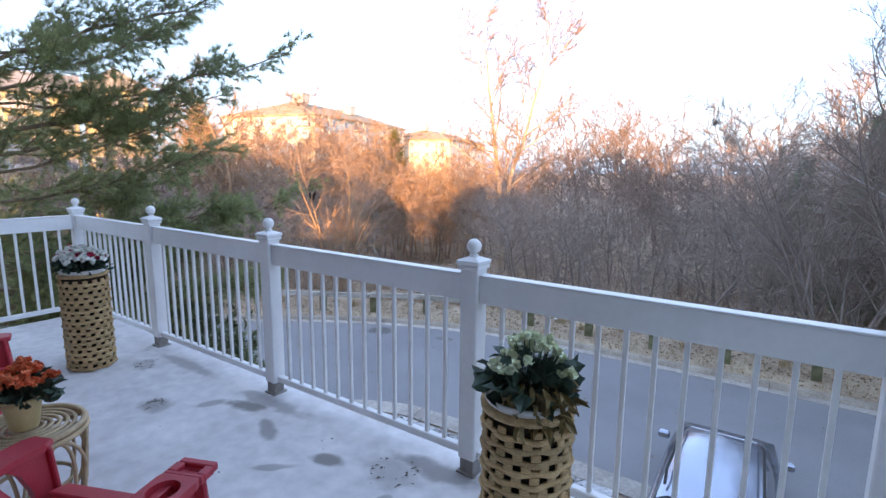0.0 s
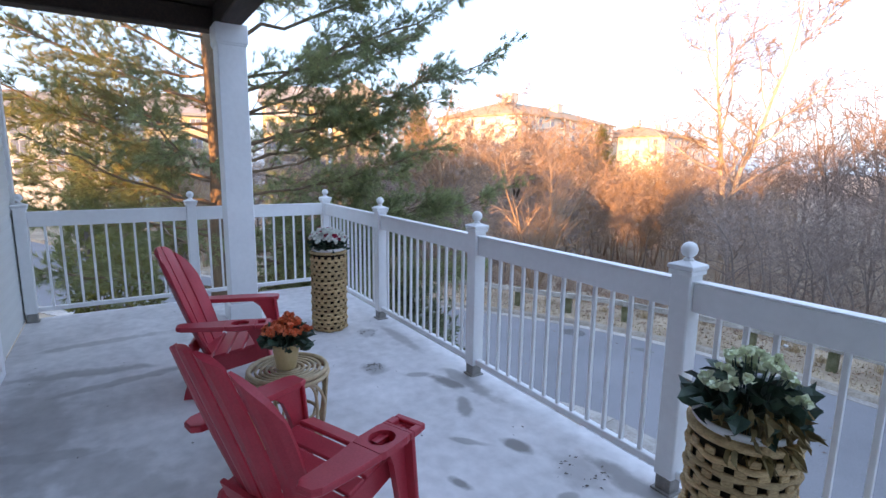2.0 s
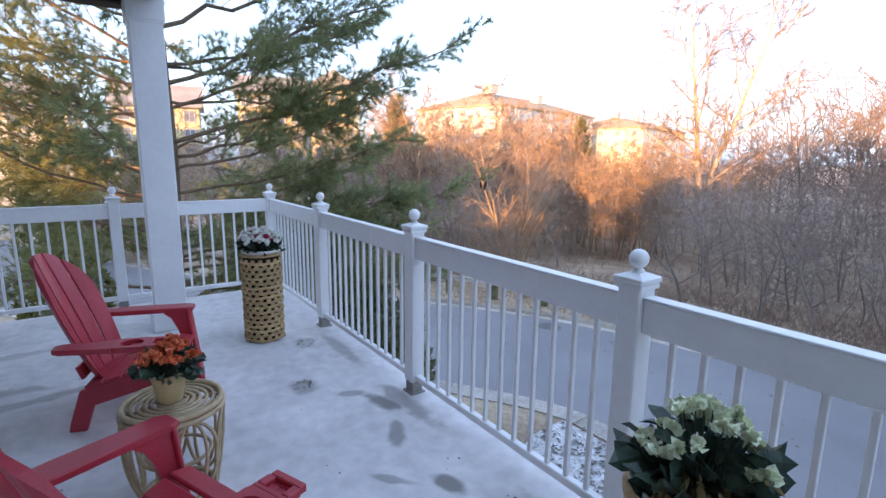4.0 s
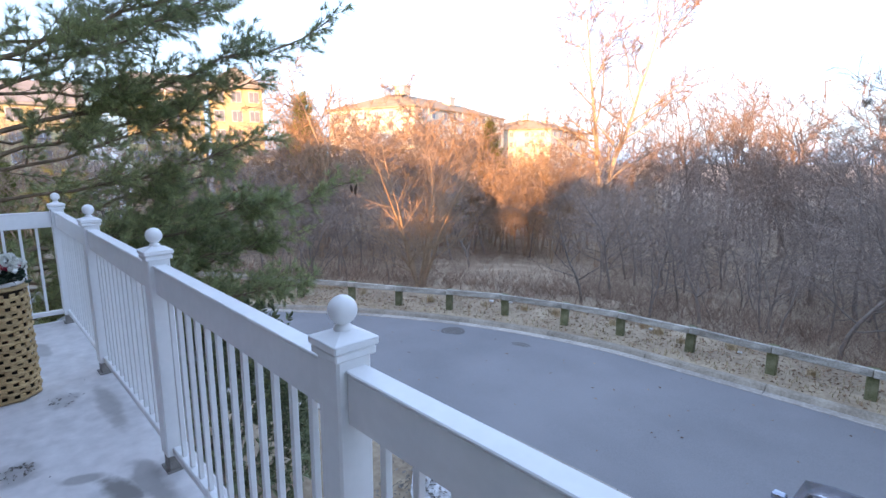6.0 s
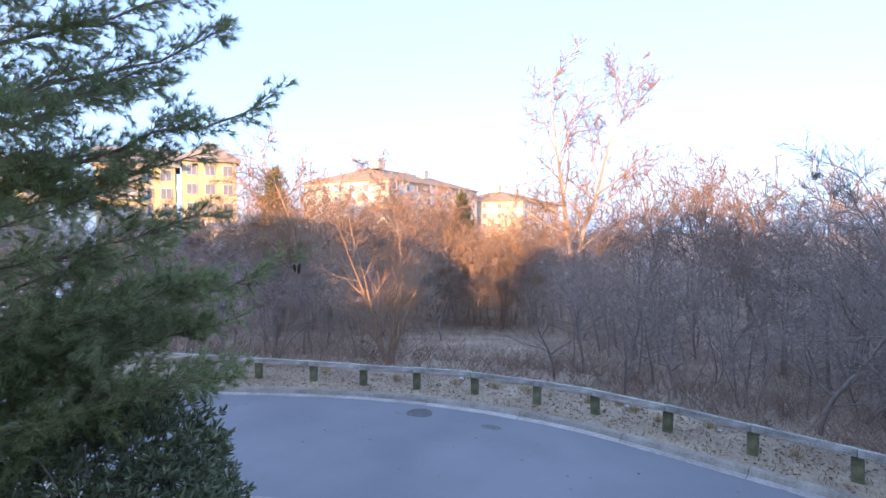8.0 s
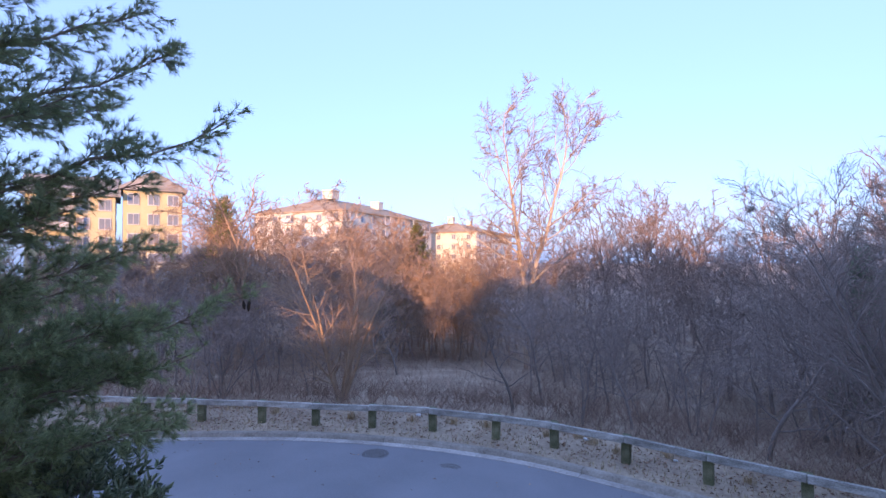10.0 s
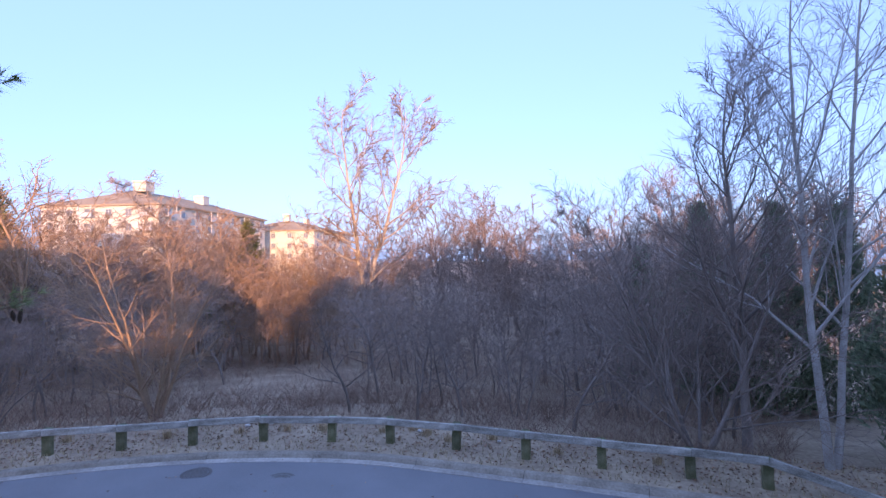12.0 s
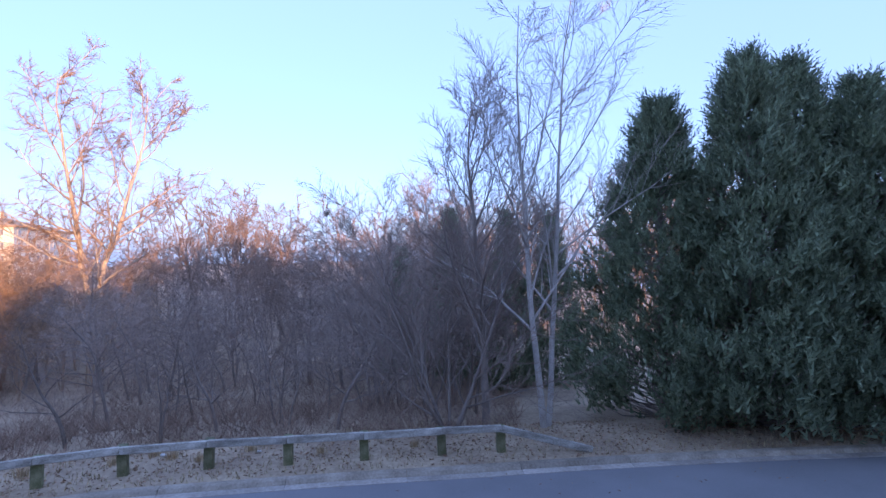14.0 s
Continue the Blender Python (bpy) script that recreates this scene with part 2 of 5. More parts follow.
stain_spots(M_CONC, [(-2.69, 1.96, 0.19, 0.06, 20, 0.75), (-2.31, 1.85, 0.15, 0.055, -30, 0.6), (-1.76, 1.84, 0.10, 0.055, 10, 0.8), (-1.95, 1.62, 0.14, 0.03, 40, 0.5), (-2.9, 1.85, 0.1, 0.04, 60, 0.5),
                     (-5.2, 1.9, 0.25, 0.06, 5, 0.4), (-1.65, 1.37, 0.07, 0.035, 15, 0.7), (-1.3, 1.75, 0.06, 0.03, 70, 0.5), (-2.6, 2.08, 0.35, 0.07, 2, 0.5), (-1.2, 2.1, 0.3, 0.08, 2, 0.6), (-3.7, 2.1, 0.4, 0.06, 0, 0.4),
                     (-4.2, -0.3, 0.5, 0.08, 80, 0.45), (-3.9, 0.0, 0.6, 0.06, 100, 0.4), (-3.0, -0.4, 0.4, 0.07, 70, 0.4), (-4.9, -0.2, 0.5, 0.07, 95, 0.35), (-2.6, -0.1, 0.5, 0.2, 30, 0.3), (-3.4, -0.5, 0.9, 0.2, 5, 0.3),
                     (-3.19, 1.61, 0.12, 0.1, 0, 0.45), (-3.96, 1.91, 0.13, 0.09, 0, 0.35), (-1.41, 1.96, 0.16, 0.13, 0, 0.35)], (0.22, 0.20, 0.185))


# ---- mesh building ----
class Shape:
    """Vertices and faces of one mesh."""

    def __init__(self):
        self.v, self.f = [], []

    def add(self, verts, faces):
        n = len(self.v)
        self.v += [tuple(p) for p in verts]
        self.f += [tuple(n + i for i in q) for q in faces]
        return self

    def box(self, c, s, b=0.0, m=None):
        """A box of centre c and size s with its edges cut by b."""
        hx, hy, hz = (k / 2 for k in s)
        verts, index, faces = [], {}, []
        for sx in (-1, 1):
            for sy in (-1, 1):
                for sz in (-1, 1):
                    for ax in range(3):
                        d = [b, b, b]
                        d[ax] = 0
                        index[sx, sy, sz, ax] = len(verts)
                        verts.append(Vector((sx * (hx - d[0]), sy * (hy - d[1]), sz * (hz - d[2]))))
        for ax in range(3):
            o = [k for k in range(3) if k != ax]
            for s1 in (-1, 1):
                q = []
                for a2, a3 in ((-1, -1), (1, -1), (1, 1), (-1, 1)):
                    key = [0, 0, 0]
                    key[ax], key[o[0]], key[o[1]] = s1, a2, a3
                    q.append(index[(*key, ax)])
                flip = (s1 > 0) ^ (ax == 1)
                faces.append(q if flip else q[::-1])
        if b:
            for ax in range(3):
                o = [k for k in range(3) if k != ax]
                for s1 in (-1, 1):
                    for s2 in (-1, 1):
                        k0, k1 = [0, 0, 0], [0, 0, 0]
                        k0[ax], k1[ax] = -1, 1
                        for k in (k0, k1):
                            k[o[0]], k[o[1]] = s1, s2
                        q = [index[(*k0, o[0])], index[(*k1, o[0])], index[(*k1, o[1])], index[(*k0, o[1])]]
                        flip = (s1 * s2 > 0) ^ (ax == 1)
                        faces.append(q[::-1] if flip else q)
            for sx in (-1, 1):
                for sy in (-1, 1):
                    for sz in (-1, 1):
                        q = [index[sx, sy, sz, k] for k in range(3)]
                        faces.append(q if sx * sy * sz > 0 else q[::-1])
        m = m or Matrix()
        c = Vector(c)
        return self.add([c + m @ p for p in verts], faces)

    def tube(self, pts, radii, sides=6, caps=True):
        """A round rod along the points."""
        pts = [Vector(p) for p in pts]
        n = len(pts)
        if not hasattr(radii, "__len__"):
            radii = [radii] * n
        verts, faces = [], []
        side = None
        for i, p in enumerate(pts):
            d = (pts[min(i + 1, n - 1)] - pts[max(i - 1, 0)])
            if d.length < 1e-9:
                d = Vector((0, 0, 1))
            d.normalize()
            if side is None:
                side = d.orthogonal().normalized()
            else:
                side = side - d * side.dot(d)
                side = side.normalized() if side.length > 1e-6 else d.orthogonal().normalized()
            other = d.cross(side)
            for k in range(sides):
                a = 2 * math.pi * k / sides
                verts.append(p + (side * math.cos(a) + other * math.sin(a)) * radii[i])
        for i in range(n - 1):
            for k in range(sides):
                k2 = (k + 1) % sides
                faces.append((i * sides + k, i * sides + k2, (i + 1) * sides + k2, (i + 1) * sides + k))
        if caps:
            faces.append(tuple(range(sides))[::-1])
            faces.append(tuple(range((n - 1) * sides, n * sides)))
        return self.add(verts, faces)

    def lathe(self, profile, sides=24, c=(0, 0, 0), closed=False):
        """A turned body: profile of (radius, height)."""
        verts = [(c[0] + r * math.cos(2 * math.pi * k / sides), c[1] + r * math.sin(2 * math.pi * k / sides), c[2] + z) for r, z in profile for k in range(sides)]
        n, faces = len(profile), []
        for i in range(n - 1):
            for k in range(sides):
                k2 = (k + 1) % sides
                faces.append((i * sides + k, i * sides + k2, (i + 1) * sides + k2, (i + 1) * sides + k))
        if profile[0][0] > 1e-4 and not closed:
            faces.append(tuple(range(sides))[::-1])
        if profile[-1][0] > 1e-4 and not closed:
            faces.append(tuple(range((n - 1) * sides, n * sides)))
        return self.add(verts, faces)

    def prism(self, outline, z0, z1, m=None):
        """An outline (x, y), counter-clockwise, raised from z0 to z1."""
        n = len(outline)
        m = m or Matrix()
        verts = [m @ Vector((x, y, z)) for z in (z0, z1) for x, y in outline]
        faces = [tuple(range(n))[::-1], tuple(range(n, 2 * n))] + [(i, (i + 1) % n, n + (i + 1) % n, n + i) for i in range(n)]
        return self.add(verts, faces)

    def spike(self, a, b, r):
        """A three-sided twig from a to its tip b."""
        a, b = Vector(a), Vector(b)
        d = (b - a)
        s = d.orthogonal().normalized() * r
        o = d.normalized().cross(s)
        return self.add([a + s, a - s * 0.5 + o * 0.87, a - s * 0.5 - o * 0.87, b], [(0, 1, 3), (1, 2, 3), (2, 0, 3)])

    def blade(self, a, b, r):
        """A fine flat twig from a to its tip b."""
        d = b - a
        o = Vector((d.y - d.z, d.z - d.x, d.x - d.y))
        o = o * (r / max(o.length, 1e-6))
        return self.add([a - o, a + o, b], [(0, 1, 2)])

    def mesh(self, name, material, smooth=False):
        me = bpy.data.meshes.new(name)
        me.from_pydata(self.v, [], self.f)
        me.materials.append(material)
        if smooth:
            me.polygons.foreach_set("use_smooth", [True] * len(me.polygons))
        me.update()
        return me


def thing(name, label, category, at=None, group="", kind=""):
    ob = new(name)
    ob.empty_display_size = 0.1
    if at is not None:
        ob.matrix_basis = at
    return tagged(ob, label, category, group, kind)


def part(name, shape, material, parent, label="", smooth=False, at=None):
    me = shape if isinstance(shape, bpy.types.Mesh) else shape.mesh(name, material, smooth)
    ob = new(name, me)
    ob.parent = parent
    if at is not None:
        ob.matrix_basis = at
    if label:
        ob["label"] = label
    return ob


def solid(name, shape, material, label, category="", kind="", group="", smooth=False):
    return tagged(new(name, shape.mesh(name, material, smooth)), label, category, group, kind)


def spline(pts, step=0.5):
    """A smooth line through plan points, at even steps."""
    P = [Vector((*p, 0)) for p in pts]
    P = [P[0] * 2 - P[1], *P, P[-1] * 2 - P[-2]]
    out = []
    for i in range(1, len(P) - 2):
        n = max(2, int((P[i + 1] - P[i]).length / step))
        for k in range(n):
            t = k / n
            a, b, c, d = P[i - 1:i + 3]
            q = 0.5 * ((2 * b) + (c - a) * t + (2 * a - 5 * b + 4 * c - d) * t * t + (3 * b - a - 3 * c + d) * t ** 3)
            out.append(q)
    out.append(P[-2])
    return [(q.x, q.y) for q in out]


def offset(line, d):
    """The line moved by d to its left."""
    out = []
    for i in range(len(line)):
        a, b = line[max(i - 1, 0)], line[min(i + 1, len(line) - 1)]
        dx, dy = b[0] - a[0], b[1] - a[1]
        n = math.hypot(dx, dy) or 1
        out.append((line[i][0] - dy / n * d, line[i][1] + dx / n * d))
    return out

# ---- ground, road, kerbs ----
ROAD_Z, KERB_Z = -4.42, -4.30
OUTER = spline([(-62, -14), (-45, -4.5), (-32, 1.8), (-22.6, 7.7), (-19.4, 9.95), (-16.6, 12.2), (-14, 13.9), (-11.1, 15.25), (-7.84, 16.15), (-4.7, 16.35), (-1.5, 16.45), (1.7, 16.45), (5, 16.5), (9.6, 16.4), (14.1, 16.2), (30, 15.4), (60, 14)], 0.7)
INNER = spline([(-58, -22), (-40, -12), (-26, -3.6), (-16.5, 3.2), (-12.6, 6.0), (-10.65, 7.45), (-9.4, 8.27), (-8.3, 8.98), (-7.3, 9.42), (-6.3, 9.52), (-4.2, 9.55), (-1.9, 9.5), (8, 9.4), (30, 8.8), (60, 8)], 0.7)


def away(x, y):
    """Metres outward from the far kerb (negative on the road side)."""
    best, sgn = 1e9, 1
    for i in range(0, len(OUTER) - 1):
        a, b = OUTER[i], OUTER[i + 1]
        d = (x - a[0]) ** 2 + (y - a[1]) ** 2
        if d < best:
            best = d
            sgn = 1 if (b[0] - a[0]) * (y - a[1]) - (b[1] - a[1]) * (x - a[0]) > 0 else -1
    return math.sqrt(best) * sgn


def slope_z(v):
    """Height of the ground v metres beyond the far kerb."""
    keys = [(-1, KERB_Z), (0, KERB_Z), (2.4, -4.33), (5, -4.75), (12, -5.9), (28, -7.2), (45, -7.6), (80, -8.6), (120, -8.8), (200, -8.0), (900, -7)]
    for (a, za), (b, zb) in zip(keys, keys[1:]):
        if v <= b:
            k = (v - a) / (b - a)
            return za + (zb - za) * (k * k * (3 - 2 * k))
    return -7


def ground_z(x, y):
    v = away(x, y)
    z = slope_z(v)
    return z + (noise.noise((x * 0.3, y * 0.3, 0)) * 0.18 if v > 2.5 else 0)


g = Shape()
vs = [0, 0.5, 1.0, 1.6, 2.2, 2.8, 3.6, 4.5, 5.5, 7, 8.5, 10, 12, 14, 16.5, 19, 22, 25, 28, 32, 36, 41, 46, 53, 60, 70, 85, 110, 150, 220, 350, 900]
rowsg = []
for j, v in enumerate(vs):
    line = offset(OUTER, v)
    rowsg.append([(x, y, slope_z(v) + (noise.noise((x * 0.3, y * 0.3, 0)) * 0.18 if v > 2.5 else 0) + (noise.noise((x * 1.5, y * 1.5, 3)) * 0.03 if 0 < v < 5 else 0)) for x, y in line])
n = len(OUTER)
g.add([p for r in rowsg for p in r], [(j * n + i, j * n + i + 1, (j + 1) * n + i + 1, (j + 1) * n + i) for j in range(len(vs) - 1) for i in range(n - 1)])
# the bed under the road
a, b = offset(OUTER, 0), offset(INNER, 0)
g.add([(x, y, KERB_Z) for x, y in a] + [(x, y, -4.6) for x, y in a], [(i, i + n, i + n + 1, i + 1) for i in range(n - 1)])
inner_vs = [0, 0.7, 1.6, 2.6, 4, 6, 9, 14, 20, 40, 400]
k = len(INNER)
inner_back = offset(INNER, -0.5)
rows2 = [[(x, y, -4.6) for x, y in inner_back]]
for v in inner_vs:
    rows2.append([(x, y - v, KERB_Z + (noise.noise((x, y - v, 7)) * 0.04 if v else 0)) for x, y in inner_back])
g.add([p for r in rows2 for p in r], [(j * k + i, (j + 1) * k + i, (j + 1) * k + i + 1, j * k + i + 1) for j in range(len(rows2) - 1) for i in range(k - 1)])
solid("ground", g, M_GROUND, "dry winter grass and leaf litter sloping away from the road", "ground", "structure", smooth=True)

rd = Shape()
lo, li = offset(OUTER, -0.35), offset(INNER, 0.02)


def along(line, t):
    """A point at a share t of the line's vertices."""
    s = t * (len(line) - 1)
    i = min(int(s), len(line) - 2)
    f = s - i
    return (line[i][0] * (1 - f) + line[i + 1][0] * f, line[i][1] * (1 - f) + line[i + 1][1] * f)


for i in range(240):
    ta, tb = i / 240, (i + 1) / 240
    q = []
    for t in (ta, tb):
        p0, p1 = along(li, t), along(lo, t)
        for w in (0, 0.25, 0.5, 0.75, 1):
            q.append((p0[0] * (1 - w) + p1[0] * w, p0[1] * (1 - w) + p1[1] * w, ROAD_Z + 0.06 * (1 - (2 * w - 1) ** 2)))
    rd.add(q, [(j + 1, j, j + 5, j + 6) for j in range(4)])
solid("road", rd, M_ASPHALT, "curving grey asphalt road with faint patches and cracks", "road", "structure", smooth=True)


def kerb(name, line, profile, label, step, material=None, piece="kerb_stone"):
    """A kerb in cast lengths with open joints. profile: (offset to the left, height)."""
    base = tagged(new(name), label, "kerb", "", "structure")
    run, start = 0.0, 0
    for i in range(1, len(line)):
        run += math.dist(line[i - 1], line[i])
        if run >= step or i == len(line) - 1:
            seg = line[start:i + 1]
            s = Shape()
            lines = [offset(line, o)[start:i + 1] for o, z in profile]
            m = len(profile)
            pts = []
            for j in range(len(seg)):
                for (o, z), ln in zip(profile, lines):
                    p = Vector((*ln[j], z))
                    if j == 0 or j == len(seg) - 1:
                        q = Vector((*ln[1 if j == 0 else -2], z))
                        p = p + (q - p).normalized() * 0.008
                    pts.append(p)
            s.add(pts, [(j * m + c, j * m + c + 1, (j + 1) * m + c + 1, (j + 1) * m + c) for j in range(len(seg) - 1) for c in range(m - 1)] + [tuple(range(m)), tuple(range((len(seg) - 1) * m, len(seg) * m))[::-1]])
            part(piece, s, material or M_KERB, base)
            run, start = 0.0, i
    return base


NEAR_O = [p for p in OUTER if -40 < p[0] < 40]
NEAR_I = [p for p in INNER if -40 < p[0] < 30]
kerb("kerb_outer", NEAR_O, [(0.02, -4.6), (0.02, KERB_Z + 0.012), (-0.17, KERB_Z + 0.016), (-0.21, KERB_Z), (-0.28, ROAD_Z + 0.028), (-0.28, -4.6)], "dirt-stained concrete kerb with open joints beside the verge", 3.1, M_KERBDIRT)
kerb("gutter", NEAR_O, [(-0.284, -4.6), (-0.284, ROAD_Z + 0.026), (-0.56, ROAD_Z + 0.016), (-0.56, -4.6)], "pale concrete gutter strip along the asphalt", 3.1, M_KERB, "gutter_slab")
kerb("kerb_inner", NEAR_I, [(0.04, -4.6), (0.04, ROAD_Z + 0.03), (-0.06, KERB_Z + 0.02), (-0.62, KERB_Z + 0.03), (-0.62, -4.6)], "wide pale concrete kerb strip along the parking side", 3.1)

# pale gravel bed beside the kerb strip
gb = Shape()
outline = spline([(-7.0, 8.75), (-6.9, 7.6), (-6.2, 6.7), (-5.0, 6.2), (-3.4, 6.1), (-2.2, 6.6), (-2.0, 8.85)], 0.4)
gb.add([(x, y, KERB_Z + 0.06) for x, y in outline], [tuple(range(len(outline)))])
tagged(solid("gravel_bed", gb, M_GRAVEL, "pale patchy gravel bed with dark debris beside the kerb", "gravel bed", "structure"))

# ---- guard fence ----
GP = [(-29.4, 5.0), (-27.3, 6.4), (-25.2, 7.8), (-23.2, 9.2), (-21.2, 10.4), (-19.3, 11.6), (-17.3, 12.85), (-15.46, 13.87), (-13.63, 14.93), (-11.7, 15.98), (-9.53, 16.68), (-7.63, 17.12), (-5.42, 17.28), (-3.24, 17.24), (-1.1, 17.26), (1.16, 17.32), (2.93, 17.27)]
guard = thing("guard_rail", "weathered grey timber guard rail on mossy posts along the verge", "guard rail")
post_mesh = Shape().box((0, 0, 0), (0.25, 0.22, 1.05), 0.02).mesh("guard_post", M_MOSSPOST)
rng = random.Random(4)
for i, (x, y) in enumerate(GP):
    nx, ny = GP[min(i + 1, len(GP) - 1)][0] - GP[max(i - 1, 0)][0], GP[min(i + 1, len(GP) - 1)][1] - GP[max(i - 1, 0)][1]
    ang = math.degrees(math.atan2(ny, nx))
    part("guard_post", post_mesh, None, guard, at=pose(x, y + 0.05, -4.03 + rng.uniform(-0.02, 0.03), rng.uniform(-2, 2), rng.uniform(-2, 2), ang))
for i in range(len(GP)):
    a = Vector((GP[i][0], GP[i][1] - 0.12, -3.57))
    b = Vector((GP[i + 1][0], GP[i + 1][1] - 0.12, -3.57)) if i + 1 < len(GP) else Vector((5.6, 16.9, -4.25))
    L = (b - a).length
    s = Shape().box((0, 0, 0), (L - 0.012, 0.11, 0.2), 0.012)
    for q in range(3):
        u = rng.uniform(-0.4, 0.4) * L
        s.box((u, -0.062, rng.uniform(-0.04, 0.04)), (0.02, 0.012, 0.02), 0.004)
    yaw, pit = math.degrees(math.atan2((b - a).y, (b - a).x)), math.degrees(math.atan2((b - a).z, math.hypot((b - a).x, (b - a).y)))
    part("guard_beam", s, M_TIMBER, guard, at=pose(*((a + b) / 2 + Vector((0, 0, rng.uniform(-0.015, 0.015)))), 0, -pit, yaw))

# manhole covers and litter on the asphalt
for x, y in [(-11.93, 13.48), (-9.42, 13.93)]:
    cov = thing("manhole_cover", "round iron manhole cover set flush in the asphalt", "manhole cover", pose(x, y, ROAD_Z + 0.028))
    part("cover", Shape().lathe([(0.0, 0.0), (0.30, 0.0), (0.30, 0.008), (0.27, 0.010), (0.2, 0.008), (0.19, 0.011), (0.1, 0.009), (0.0, 0.010)], 28), M_IRON, cov)
    part("frame_ring", Shape().lathe([(0.32, 0.0), (0.42, 0.0), (0.42, 0.006), (0.32, 0.007)], 28, closed=True), M_IRON, cov)
lf = Shape()
for k in range(260):
    t = rng.uniform(0.30, 0.62)
    w = rng.random() ** 0.6
    p0, p1 = along(li, t), along(lo, t)
    x, y = p0[0] * (1 - w) + p1[0] * w, p0[1] * (1 - w) + p1[1] * w
    z, r, an = ROAD_Z + 0.06 * (1 - (2 * w - 1) ** 2) + 0.012, rng.uniform(0.015, 0.06), rng.uniform(0, 6.28)
    c, s_ = math.cos(an) * r, math.sin(an) * r
    lf.add([(x - c, y - s_, z), (x + s_ * 0.4, y - c * 0.4, z + 0.01), (x + c, y + s_, z), (x - s_ * 0.4, y + c * 0.4, z + 0.015)], [(0, 1, 2, 3)])
solid("road_litter", lf, M_LITTER, "scattered dead leaves and bits on the asphalt", "leaves", "stuff")
for x, y, r in [(-12.6, 17.5, 0.12), (-7.1, 18.4, 0.08), (-4.3, 18.3, 0.07), (-13.2, 17.0, 0.09)]:
    st = Shape().lathe([(0, -r * 0.4), (r * 0.8, -r * 0.3), (r, 0.05 * r), (r * 0.7, r * 0.5), (0, r * 0.6)], 9)
    tagged(solid("pale_stone", st, M_TRIM, "pale stone lying among leaves behind the guard rail", "stone", group="pale stones")).matrix_basis = pose(x, y, -4.28, 8, 12, x * 50) @ Matrix.Diagonal((1.3, 0.8, 1, 1))

# ---- deck ----
RAIL_Y, RAIL_X, WALL_Y = 2.21, -5.906, -0.82
dk = Shape().box(((RAIL_X - 0.12 + 9) / 2, (WALL_Y + RAIL_Y + 0.12) / 2, -0.12), (9 - RAIL_X + 0.12, RAIL_Y + 0.12 - WALL_Y, 0.24), 0.01)
deck = solid("floor", dk, M_CONC, "grey concrete balcony floor with water stains and ring marks", "floor", "structure")

POSTS_X = [RAIL_X, -4.32, -2.705, -1.08, 0.54, 2.16, 3.78, 5.4, 7.02, 8.64]
POSTS_Y = [0.69, WALL_Y + 0.06]
railing = thing("balcony_railing", "white painted balcony railing with ball finials and square balusters", "railing")
post = Shape().box((0, 0, 0.60), (0.098, 0.098, 1.03), 0.006)
post.box((0, 0, 1.105), (0.118, 0.118, 0.022), 0.004).box((0, 0, 1.128), (0.128, 0.128, 0.02), 0.004)
cap = [(0.064, 0.064), (-0.064, 0.064), (-0.064, -0.064), (0.064, -0.064)]
post.add([(x, y, 1.138) for x, y in cap] + [(x * 0.3, y * 0.3, 1.156) for x, y in cap], [(0, 1, 5, 4), (1, 2, 6, 5), (2, 3, 7, 6), (3, 0, 4, 7), (4, 5, 6, 7)])
post_me = post.mesh("post", M_WHITE)
ball_me = Shape().lathe([(0.018, -0.055), (0.024, -0.05), (0.022, -0.04), (0.013, -0.036)] + [(0.037 * math.cos(a), 0.037 * math.sin(a)) for a in [radians(d) for d in range(-68, 91, 12)]], 20).mesh("ball_finial", M_WHITE, True)
foot_me = Shape().box((0, 0, 0.045), (0.082, 0.082, 0.09), 0.004).box((0, 0, 0.006), (0.11, 0.11, 0.012), 0.002).mesh("post_foot", M_FOOT)
bal_me = Shape().box((0, 0, 0), (0.021, 0.021, 0.80), 0.002).mesh("baluster", M_WHITE)
for x, y in [(x, RAIL_Y) for x in POSTS_X] + [(RAIL_X, y) for y in POSTS_Y]:
    p = part("post", post_me, None, railing, at=pose(x, y, 0, 0, 0, rng.uniform(-0.6, 0.6)))
    part("ball_finial", ball_me, None, p, at=pose(0, 0, 1.205))
    part("post_foot", foot_me, None, p, "grey metal foot bracket")


def bay(a, b):
    """Rails and balusters between two posts."""
    a, b = Vector((*a, 0)), Vector((*b, 0))
    d = (b - a).normalized()
    L = (b - a).length - 0.1
    yaw = math.degrees(math.atan2(d.y, d.x))
    mid = (a + b) / 2
    top = Shape().box((0, 0, 0), (L, 0.052, 0.135), 0.005).box((0, 0, 0.0715), (L, 0.062, 0.008), 0.003)
    part("top_rail", top, M_WHITE, railing, at=pose(mid.x, mid.y, 0.995, 0, 0, yaw))
    bot = Shape().box((0, 0, 0), (L, 0.045, 0.042), 0.005)
    part("bottom_rail", bot, M_WHITE, railing, at=pose(mid.x, mid.y, 0.115, 0, 0, yaw))
    cnt = max(2, round(L / 0.118) - 1)
    for i in range(cnt):
        p = a + d * (0.05 + L * (i + 1) / (cnt + 1))
        part("baluster", bal_me, None, railing, at=pose(p.x, p.y, 0.532, 0, 0, yaw))


for xa, xb in zip(POSTS_X, POSTS_X[1:]):
    bay((xa, RAIL_Y), (xb, RAIL_Y))
bay((RAIL_X, 2.21), (RAIL_X, 0.69))
bay((RAIL_X, 0.69), (RAIL_X, WALL_Y + 0.06))

# column and the upper balcony
CX, CY = -5.06, 1.02
col = thing("porch_column", "square white porch column with moulded cap and base", "column")
